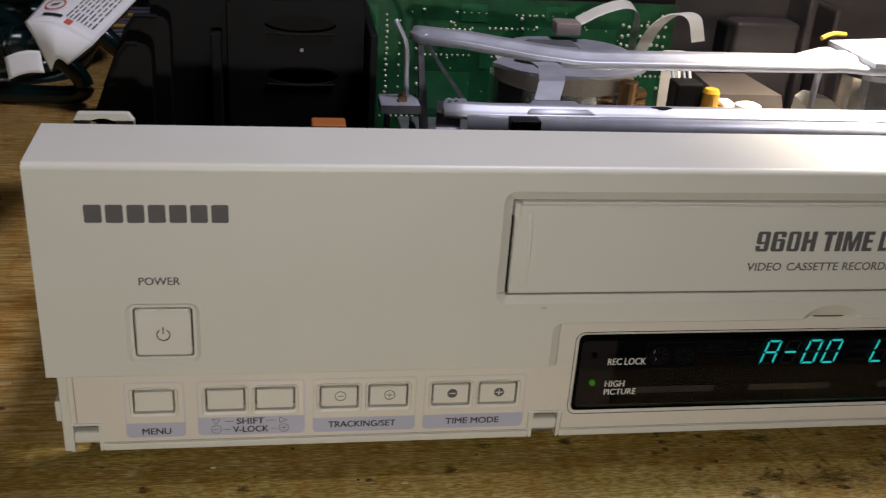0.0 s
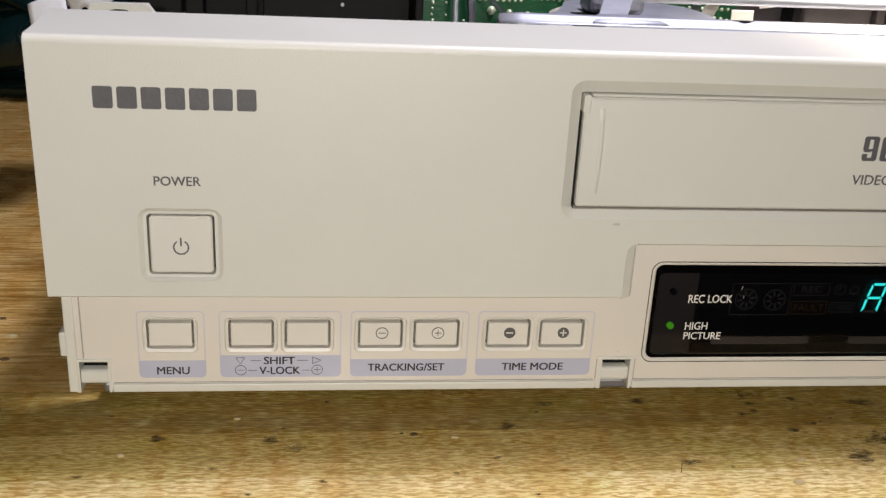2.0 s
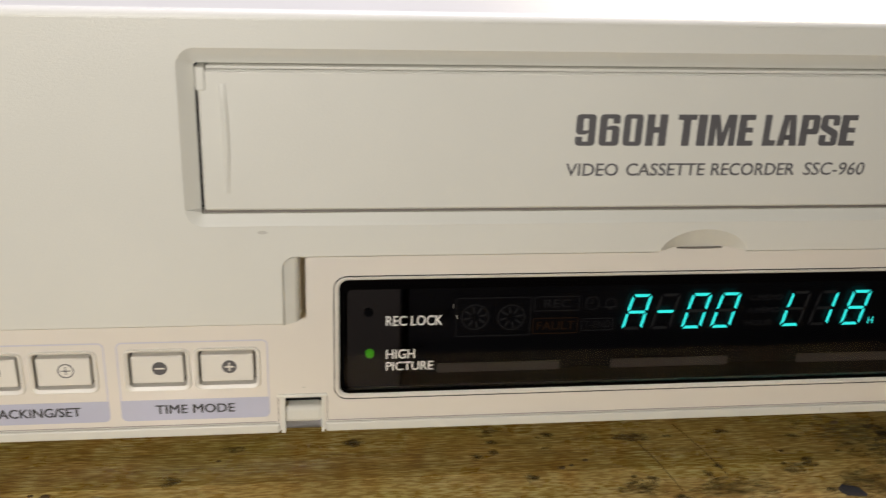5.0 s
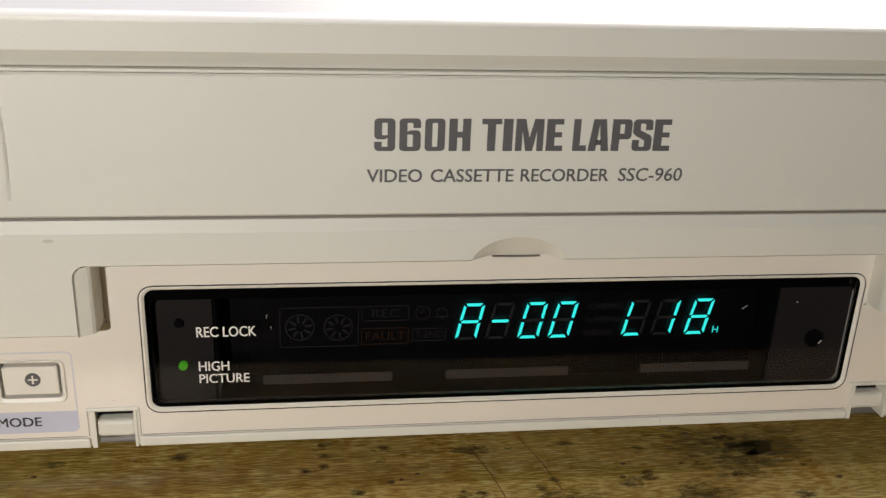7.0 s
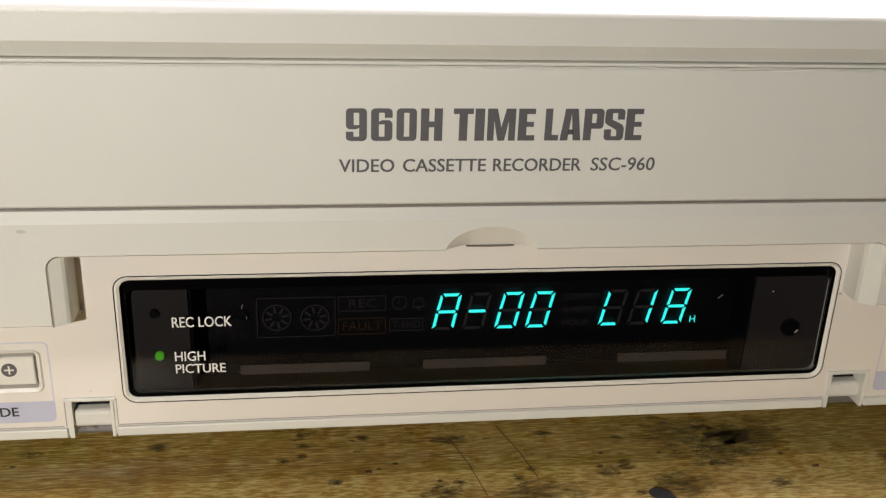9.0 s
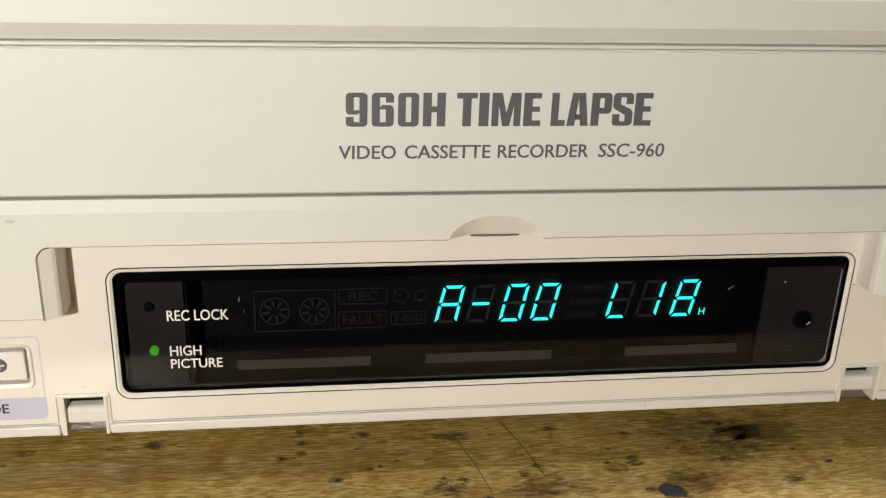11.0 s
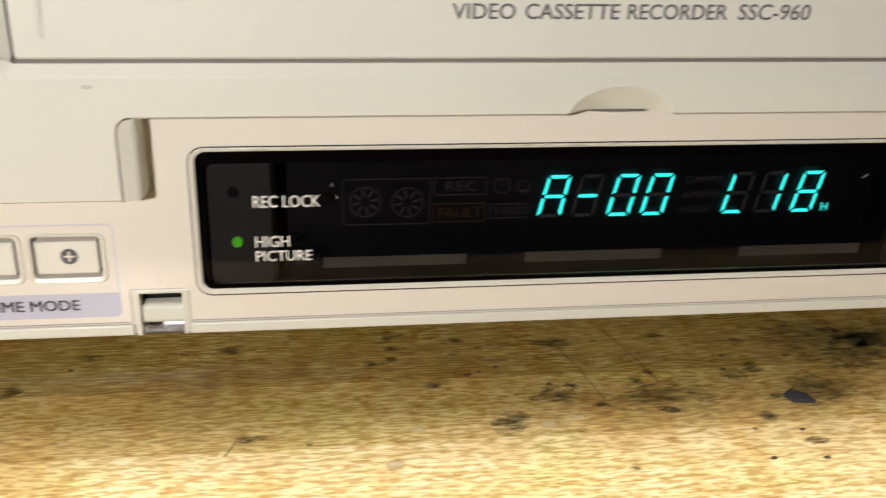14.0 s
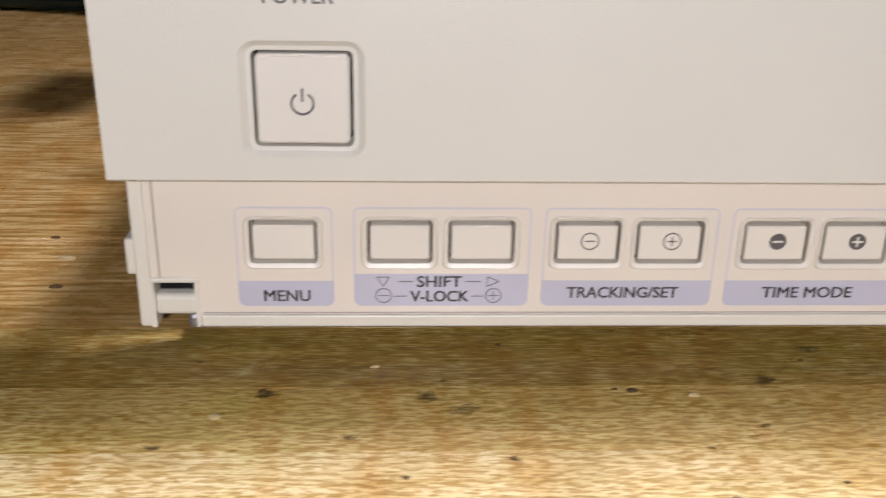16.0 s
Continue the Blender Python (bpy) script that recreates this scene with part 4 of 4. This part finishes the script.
strip([(-104, 52, 95), (-98, 52, 95.4), (-90, 51, 95.4), (-60, 51, 95.4), (-55, 51, 95.4), (40, 51, 95.4), (205, 51, 95.4)], [3.0, 5.5, 5.6, 5.6, 5.2, 5.2, 5.2], 1.6, "front_cross_bar", STEEL, "bright pressed steel cross bar", 1.2)
part("cross_bar_flange", loft([[(x, 45.9, 95.2), (x, 43.2, 93.6), (x, 41.2, 90.0), (x, 41.8, 89.6), (x, 44.0, 93.0), (x, 46.2, 94.2)] for x in (-98, 205)], caps=(True, True)), STEEL, vcr, smooth=True)
strip([(-103, 136, 98.5), (-99, 133, 98.6), (-84, 128, 98.4), (-60, 115, 97.6), (-48, 111, 97.2), (-44, 110, 97.2), (40, 113, 97.2), (48, 116, 97.2), (58, 118, 97.2), (72, 120, 97.2)], [4.0, 8.5, 8.5, 9, 9.4, 9, 9, 11, 16, 18], 2.4, "rear_cross_bar", STEEL, "bright bent steel cross bar", 1.3)
pad = [(60, 101), (88, 99), (122, 106), (124, 136), (88, 142), (60, 136)]
part("cross_bar_pad", loft([[(x, y, 97.6) for x, y in pad], [(x, y, 99.6) for x, y in pad]], caps=(True, True)), STEEL, vcr, "broad steel pad of the cross bar")
part("pad_spring", tube(curve_points([(58, 138, 99.8), (64, 141, 101), (70, 142, 100.6)]), 0.9, 8), AMBER, vcr, "small amber tab")
part("bar_hole", loft([[(-38 + 3.4 * math.cos(q), 50.6 + 1.4 * math.sin(q), z) for q in (k * math.pi / 8 for k in range(16))] for z in (96.8, 97.05)], caps=(True, True)), BLACK, vcr)
part("bar_seat", loft([[(x - t, 56, z), (x + t, 56, z), (x + t + 3, 46, z - 0.6), (x - t - 3, 46, z - 0.6)] for x, t, z in ((-70, 8, 95.8), (-70, 6.5, 97.0))], caps=(True, True)), STEEL, vcr, smooth=True)
# left-hand uprights, links and screw plate
part("lift_side", box(-104.2, -103, 60, 130, 40, 68, 0.4), STEEL_DULL, vcr)
bm = bmesh.new()
tube(curve_points([(-107, 118, 74), (-107.5, 118, 88), (-108.2, 118, 98), (-112, 119, 106)], 8), 0.9, 8, bm)
part("wire_spring", bm, STEEL, vcr, "thin bent wire spring", smooth=True)
part("screw_plate", plate(rrect(-117, -103, 75.5, 78.5, 0.6), [], 108, 122), STEEL, vcr)
part("plate_screw", disc(-109, 79.5, 1.6, 112, 115.5, 12), BRASS, vcr)
part("plate_leg", box(-114.5, -113, 114, 122, 30, 76), STEEL_DULL, vcr)
part("lift_link", loft([[(-101, 130, 97), (-99.6, 130, 97.5), (-99.6, 127, 97.5), (-101, 127, 97)], [(-97, 112, 92), (-95.6, 112, 92), (-95.6, 109, 92), (-97, 109, 92)], [(-89, 66, 84), (-87.6, 66, 84), (-87.6, 63, 84), (-89, 63, 84)]], caps=(True, True)), DARK_STEEL, vcr, "thin dull steel lever")
part("link_pin", turned_pin(-100, 128.5, 96, 99.2, 1.5), STEEL, vcr)
part("lift_arm", loft([[(-103, 128, 96), (-101, 128, 96), (-101, 124, 96), (-103, 124, 96)], [(-102, 112, 60), (-99, 112, 60), (-99, 106, 60), (-102, 106, 60)]], caps=(True, True)), DARK_STEEL, vcr)
part("lift_block", loft([[(-101, 84, z), (-93, 84, z - 2), (-91, 98, z - 2), (-99, 98, z)] for z in (58, 84)], caps=(True, True)), DARK_STEEL, vcr)
part("block_lip", box(-101.5, -92, 82.4, 84, 74, 79, 0.5), STEEL, vcr)
part("nylon_post", box(-108, -103, 84, 92, 40, 72, 1.0), CREAM, vcr)
for k in range(3):
    part("coil_turn", tube([(-101 + k * 2.0 + 1.6 * math.cos(q), 60 + 1.5 * math.sin(q), 93 + 2.2 * math.sin(q)) for q in (i * math.pi / 6 for i in range(13))], 0.5, 6), STEEL, vcr)
part("bar_clip", box(-86, -77, 40.6, 46, 89.5, 95.4, 0.6), BLACK, vcr)
part("bar_bridge", loft([[(-75.6, 58, 96.0), (-67.7, 58, 96.0), (-67.7, 58, 96.6), (-75.6, 58, 96.6)], [(-71.5, 70, 98.6), (-63.2, 70, 98.6), (-63.2, 70, 99.2), (-71.5, 70, 99.2)], [(-67.6, 88, 98.2), (-58.9, 88, 98.2), (-58.9, 88, 98.8), (-67.6, 88, 98.8)], [(-65.6, 106, 95.2), (-57, 106, 95.2), (-57, 106, 95.8), (-65.6, 106, 95.8)]], caps=(True, True)), STEEL, vcr)


# head drum with its guard and reel parts
def turned(cx, cy, prof, name, material, label="", n=40):
    return part(name, loft([[(cx + r * math.cos(2 * math.pi * k / n), cy + r * math.sin(2 * math.pi * k / n), z) for k in range(n)] for r, z in prof], caps=(True, True)), material, vcr, label)


turned(-34, 176, [(30, 25), (31, 27), (31, 58), (30.2, 58.5), (30.2, 59.5), (31, 60), (31, 72), (29.5, 73.5), (8, 74)], "head_drum", DRUM, "polished aluminium head drum")
turned(-36, 168, [(29, 74), (29, 81), (27, 82)], "drum_cover", CREAM, "cream ring over the head drum")
rim = [(-70, 150), (-58, 136), (-36, 132), (-14, 140), (-6, 156), (-10, 184), (-30, 196), (-52, 192), (-60, 172), (-64, 160)]
edge_pts = [(p.x, p.y) for p in curve_points([(x, y, 0) for x, y in [*rim, rim[0]]], 5)][:-1]
part("drum_guard", loft([[(x, y, z) for x, y in edge_pts] for z in (82.5, 83.8)], caps=(True, True)), STEEL, vcr, "grey sheet steel drum guard")
part("guard_slot", loft([[(-48 + 13 * math.cos(q), 150 + 4.5 * math.sin(q) - 3 * math.cos(q), z) for q in (k * math.pi / 10 for k in range(20))] for z in (83.7, 84.0)], caps=(True, True)), BLACK, vcr)
part("guard_motor", box(-55, -34, 150, 166, 84, 90, 2), STEEL_DULL, vcr)
part("ribbon_plug", box(-36, -25, 186, 196, 86.5, 92, 0.8), TAUPE, vcr, "taupe ribbon plug")


def ribbon(ctrl, width, name, label):
    pts = curve_points(ctrl, 8)
    bm = loft([[p + Vector((0, 0, 0)), p + Vector(width), p + Vector(width) + Vector((0, 0.5, 0.4)), p + Vector((0, 0.5, 0.4))] for p in pts], caps=(True, True))
    return part(name, bm, RIBBON, vcr, label)


ribbon([(-25, 190, 90), (-14, 192, 95), (-2, 196, 97), (5, 200, 92), (6, 204, 76), (4, 206, 58)], (0.5, 9, 1.5), "ribbon_cable", "white flat ribbon cable in a loop")
ribbon([(9, 214, 72), (13, 208, 86), (20, 204, 93), (28, 202, 92), (31, 200, 82)], (7, 2, 0.5), "ribbon_cable", "white flat ribbon cable in a loop")
ribbon([(8, 170, 30), (8, 171, 50), (8, 172, 70), (8.5, 174, 84)], (9, 0, 0), "ribbon_cable", "broad white ribbon cable")
part("guide_post", tube([(-17, 140, 60), (-17, 140, 80)], 3.6, 14), BRASS, vcr)
for k in range(5):
    turned(-14, 142, [(5.0, 62 + k * 3), (5.4, 63 + k * 3), (5.0, 64.4 + k * 3)], "winding", BRASS, n=16)
part("connector", box(3, 14, 140, 150, 60, 79.5, 0.8), BLACK, vcr, "black plug with wires")
for k in range(4):
    part("wire", tube(curve_points([(6 + 2.4 * k, 152, 76), (6.6 + 2.4 * k, 158, 81), (7 + 2.4 * k, 168, 80)], 6), 0.7, 6), CREAM if k % 2 else WIRE_GREY, vcr)
turned(16.5, 138, [(3.4, 50), (3.4, 77), (2.6, 78.5)], "film_capacitor", AMBER, "amber capacitor", 16)
part("nylon_lever", box(20, 26, 134, 142, 52, 74, 1.2), CREAM, vcr)
turned(29, 130, [(12, 66), (12, 71.5), (10.5, 72.5), (4, 73)], "reel_table", DRUM, "silver and white reel disc", 32)
turned(29, 130, [(5, 73), (5, 74.6), (3, 75.4)], "reel_hub", CREAM, "", 20)
part("nylon_lever", loft([[(52, 128, 56), (72, 128, 56), (72, 142, 56), (52, 142, 56)], [(53, 129, 74), (70, 129, 72), (70, 140, 72), (53, 140, 76)], [(55, 131, 78), (64, 131, 77), (64, 138, 77), (55, 138, 79)]], caps=(True, True)), CREAM, vcr, "white nylon gear lever")
turned(90, 146, [(15, 30), (15, 84), (14, 86)], "electrolytic_capacitor", DRUM, "large aluminium capacitor can", 28)
part("post", tube([(47, 118, 60), (52, 124, 90)], 1.3, 8), STEEL, vcr)
shield = part("transformer_box", box(73, 107, 246, 262, 20, 82, 2.2, 3), BROWN, vcr, "dark brown boxed transformer", smooth=True)
part("side_flange", box(68.5, 72.6, 248, 262, 20, 80, 1.0), BLACK, shield)
part("moulded_rib", box(118, 123, 262, 286, 20, 96, 1.5), BROWN, vcr)
part("moulded_rib", box(130, 134, 256, 286, 20, 88, 1.5), BROWN, vcr)
part("works_deck", box(-98, 204, 60, 226, 34, 37, 0.8), STEEL_DULL, vcr, "dull steel tape deck plate")
part("brown_cradle", loft([[(x, y, 37) for x, y in ((22, 150), (64, 150), (64, 200), (22, 200))], [(x, y, 70) for x, y in ((30, 160), (58, 160), (56, 194), (32, 194))]], caps=(True, True)), BROWN, vcr)

part("scuff", plate(oval(-82, 57.0, 0.9, 0.35, 12), [], -0.02, 0.02), SCUFF, vcr, "faint grey scuff")
part("scuff", plate(oval(-75.3, 20.2, 0.35, 0.12, 10), [], 7.97, 8.02), SCUFF, vcr)
part("nick", plate(oval(36.5, 11.3, 0.15, 0.5, 8), [], 7.25, 7.35), SCUFF, vcr)

# ---- loose things on the bench ----
cord = tagged(empty("power_cord"), "dark green rubber power cord coiled behind the recorder", "power cord")
loops = []
for k in range(5):
    r = 58 + 6 * k
    loops += [(-335 + r * math.cos(q), 430 + r * 0.72 * math.sin(q), 6 + 9 * k + 5 * math.sin(q * 2 + k)) for q in (i * math.pi / 5 for i in range(10))]
part("cable", tube(curve_points(loops, 5), 5.2, 10), GREEN_RUBBER, cord, smooth=True)
part("cable_tail", tube(curve_points([(-460, 520, 6), (-370, 470, 40), (-300, 380, 62), (-262, 330, 60), (-236, 320, 40), (-215, 360, 10)], 10), 5.2, 10), GREEN_RUBBER, cord, smooth=True)
part("cable_tail", tube(curve_points([(-440, 430, 30), (-350, 380, 58), (-290, 350, 40), (-262, 345, 12), (-300, 352, 6), (-420, 366, 6)], 10), 5.2, 10), GREEN_RUBBER, cord, smooth=True)
PX, PY, PZ = -322, 352, 30
plug = part("plug", loft([[(PX + 26 * s + 5 * w * math.cos(q), PY - 14 * s + 13 * w * math.cos(q), PZ + 8 * s + 14 * w * math.sin(q)) for q in (i * math.pi / 8 for i in range(16))] for s, w in ((-1.0, 0.5), (-0.9, 0.85), (-0.2, 1.0), (0.5, 1.0), (0.6, 0.7), (1.3, 0.45))], caps=(True, True)), GREEN_RUBBER, cord, "moulded green rubber plug", smooth=True)
for k in range(5):
    s = 0.62 + 0.13 * k
    part("relief_rib", tube([(PX + 26 * s + 4 * math.cos(q), PY - 14 * s + 9.5 * math.cos(q), PZ + 8 * s + 10 * math.sin(q)) for q in (i * math.pi / 8 for i in range(17))], 1.3, 6), GREEN_RUBBER, plug)


def sheet(fn, nu, nv, thick=0.25):
    bm = bmesh.new()
    rows = [[bm.verts.new(fn(i / nu, j / nv)) for j in range(nv + 1)] for i in range(nu + 1)]
    for i in range(nu):
        for j in range(nv):
            bm.faces.new((rows[i][j], rows[i + 1][j], rows[i + 1][j + 1], rows[i][j + 1]))
    bmesh.ops.recalc_face_normals(bm, faces=bm.faces[:])
    bmesh.ops.solidify(bm, geom=bm.faces[:], thickness=thick)
    return bm


def tag_point(u, v, lift=0.0):
    """The warning tag's upper sheet: u along it, v away from the front; a little bowed."""
    a, b, c, d = Vector((-245, 160, 91.6)), Vector((-221, 160, 84.2)), Vector((-209, 200, 94.0)), Vector((-237, 200, 101))
    p = (a * (1 - u) + b * u) * (1 - v) + (d * (1 - u) + c * u) * v
    return p + Vector((0, -0.5, 0.9)) * (4.5 * math.sin(math.pi * u) * (1 - 0.5 * v) + lift)


def tag_fold(u, v):
    """The lower half of the tag, curling down and back."""
    p = tag_point(u, 0.0)
    s = math.sin(v * math.pi * 0.6)
    return p + Vector((9 * v * (1 - 2.0 * u), -5 * s, -17 * v * (1 - 0.6 * u) + 2.5 * math.sin(v * math.pi) * (1 - u)))


tag = tagged(empty("warning_tag"), "curled white paper warning tag tied to the cord", "tag")
part("paper", sheet(tag_point, 16, 10), PAPER, tag, smooth=True)
part("folded_paper", sheet(tag_fold, 14, 8), PAPER, tag, smooth=True)
part("red_ring", loft([[tag_point(0.24 + r * 0.9 * math.cos(q), 0.36 + r * 0.8 * math.sin(q), 0.5) for q in (i * math.pi / 12 for i in range(24))] for r in (0.13, 0.155)]), RED_INK, tag)
part("ring_sign", loft([[tag_point(0.18, 0.32, 0.5), tag_point(0.20, 0.37, 0.5)], [tag_point(0.28, 0.36, 0.5), tag_point(0.30, 0.41, 0.5)]], closed=False), INK, tag)
for k in range(8):
    u = 0.52 + 0.05 * k
    q = 0.16
    while q < 0.82:
        w = rng.uniform(0.06, 0.15)
        part("writing_bar", loft([[tag_point(u, q + w * i / 3, 0.5), tag_point(u + 0.018, q + w * i / 3, 0.5)] for i in range(4)], closed=False), INK, tag)
        q += w + 0.035
part("heading_bar", loft([[tag_point(0.2 + 0.04 * q, 0.12, 0.5), tag_point(0.2 + 0.04 * q, 0.17, 0.5)] for q in range(8)], closed=False), INK_BLACK, tag)
part("red_mark", loft([[tag_point(0.56 + 0.03 * q, 0.04, 0.5), tag_point(0.56 + 0.03 * q, 0.13, 0.5)] for q in range(4)], closed=False), RED_INK, tag)
small = tagged(empty("paper_label"), "small white paper label on the cord", "label")
part("paper", sheet(lambda u, v: Vector((-249.5 + 12.6 * u - 1.5 * v, 148 + 3 * v, 73.2 + 2.6 * u + 7.4 * v + 1.2 * math.sin(u * 3))), 8, 6), PAPER, small, smooth=True)
loom = tagged(empty("wire_loom"), "tangle of thin purple and yellow wires", "wires")
for k in range(9):
    y0 = 440 + 12 * k
    part("wire", tube(curve_points([(-520, y0, 4), (-450, y0 - 30 + rng.uniform(-20, 20), 26 + 5 * k), (-380, y0 + rng.uniform(-20, 20), 34 + rng.uniform(0, 30)), (-310, y0 + 30, 12), (-250, y0 + 60, 3)], 8), 1.7, 6), WIRE_YELLOW if k % 3 == 0 else WIRE_PURPLE, loom)

# ---- crumbs, flakes and burns on the bench ----
def crumb(x, y, w, d, h, material, name, label, turn=0.0):
    n = 7
    lo = [(x + w * (0.8 + 0.4 * rng.random()) * math.cos(2 * math.pi * k / n), y + d * (0.8 + 0.4 * rng.random()) * math.sin(2 * math.pi * k / n)) for k in range(n)]
    bm = loft([[(a, b, 0.0) for a, b in lo], [(x + (a - x) * 0.85, y + (b - y) * 0.85, h * 0.7) for a, b in lo], [(x + (a - x) * 0.4, y + (b - y) * 0.4, h) for a, b in lo]], caps=(True, True))
    tagged(part(name, bm, material), label, "debris", "crumbs on the bench")


for x, y, w in ((-32.0, -11.5, 1.5), (-9.4, -11.8, 2.0), (-3.5, -10.1, 1.6), (-36.7, -21.0, 2.2), (-116.4, 1.1, 1.4), (-195.8, -5.0, 1.7), (-170.4, 11.1, 1.2), (-238, 58, 2.2)):
    crumb(x, y, w * 0.75, w * 0.4, w * 0.4, CHIP, "wood_crumb", "pale crumb of wood lying on the bench")
for x, y, w in ((-20.8, 5.3, 1.2), (-18.6, 6.2, 0.8), (-15.1, 7.9, 0.9), (14.3, -9.3, 1.4), (34.7, -16.8, 0.9), (29.9, 8.4, 0.9), (47.8, 19.0, 1.3), (-126.5, 2.7, 1.4), (-129.5, 3.2, 0.8), (-148.0, 19.0, 0.9), (-189.2, 3.0, 1.2), (-93.6, 12.8, 0.8), (26.1, -24.3, 0.9), (35.3, -25.0, 1.0), (-244, 70, 1.6), (-236, 44, 1.8), (75.7, 0.1, 1.2)):
    crumb(x, y, w * 0.75, w * 0.42, w * 0.3, CHIP_DARK, "dark_crumb", "dark speck of dirt lying on the bench")
flake = part("plastic_flake", loft([[(35.9, -6.6, z), (36.9, -5.6, z), (40.0, -6.8, z), (40.9, -9.2, z), (36.9, -8.6, z)] for z in (0.0, 0.7)], caps=(True, True)), FLAKE)
tagged(flake, "dark blue-grey plastic flake lying on the bench", "flake")
scatter = [(rng.uniform(-60, 75), rng.uniform(-30, 22), rng.uniform(0.8, 2.2)) for k in range(16)] + [(rng.uniform(-10, 78), rng.uniform(-12, 20), rng.uniform(1.0, 2.6)) for k in range(12)] + [(rng.uniform(-235, -60), rng.uniform(-30, 22), rng.uniform(0.7, 1.5)) for k in range(10)]
marks = [(-16, -9.6, 5.2), (-27.8, 2.7, 2.4), (-1.8, 16.3, 4.2), (-34.3, 20.0, 2.8), (-65, 18, 2.6), (-60.4, -11.5, 2.8), (10.2, 0.6, 2.2), (29.9, 2.1, 3.6), (-4.4, -2.8, 5.0), (30.4, -12.5, 2.4), (94, 2.4, 3.4), (65.6, -5.3, 3.0), (-91, 17, 2.4), (-155.8, -2.9, 2.8), (-188.6, 2.0, 2.2), (-161.8, 1.1, 2.6), (-103, 5.8, 2.6)]
grime = [(50, 15, 13), (58, 7, 11), (44, -5, 9), (66, 14, 11), (14, -5, 9)]
for k, (x, y, w) in enumerate([*grime, *marks, *scatter]):
    z = 0.02 + 0.0015 * k
    lobes = [rng.uniform(0, 6.28) for i in range(3)]
    radius = [w * (1 + 0.22 * math.sin(2 * q + lobes[0]) + 0.16 * math.sin(3 * q + lobes[1]) + 0.12 * math.sin(5 * q + lobes[2])) for q in (i * math.pi / 8 for i in range(16))]
    loop = [(x + r * math.cos(i * math.pi / 8), y + 0.7 * r * math.sin(i * math.pi / 8), z) for i, r in enumerate(radius)]
    dirt = k < len(grime)
    bm = loft([loop, [(a, b, z - 0.001) for a, b, c in loop]], caps=(True, True))
    ob = part("grime_patch" if dirt else "burn_mark", bm, GRIME if dirt else BURN)
    tagged(ob, "olive grime worked into the bench top" if dirt else "dark burn mark baked on the bench", "stain", "stains on the bench")
for pts in ([(-2.6, 17.5, 0.0), (0.6, 6.5, 0.0), (2.7, -4.6, 0.0)], [(9.0, 21, 0.0), (12.4, 9.8, 0.0), (14.4, 0.2, 0.0)], [(-64, -16, 0.0), (-62.5, -12, 0.0)]):
    tagged(part("scratch", tube(pts, 0.10, 5), CHAR), "thin dark scratch in the bench top", "scratch", "scratches on the bench")

# ---- strips of the bench top ----
edges = [-42, -14.5, 4.3, 26, 47, 70, 98, 124, 168]
while edges[-1] < 600:
    edges.append(edges[-1] + rng.choice((28, 34, 40, 44)))
for a, b in zip(edges, edges[1:]):
    x, x1, g, c = -900.0, 900.0, 0.045, 0.05
    bm = bmesh.new()
    loft([[(x + g, a + g, -6), (x1 - g, a + g, -6), (x1 - g, b - g, -6), (x + g, b - g, -6)], [(x + g, a + g, -c), (x1 - g, a + g, -c), (x1 - g, b - g, -c), (x + g, b - g, -c)], [(x + g + c, a + g + c, 0), (x1 - g - c, a + g + c, 0), (x1 - g - c, b - g - c, 0), (x + g + c, b - g - c, 0)]], bm, (True, True))
    tone = WOOD_PALE if b < -10 else WOOD_BROWN if 4 < a < 24 else WOOD_TAN if a > 24 else WOOD
    part("strip", bm, tone, bench)
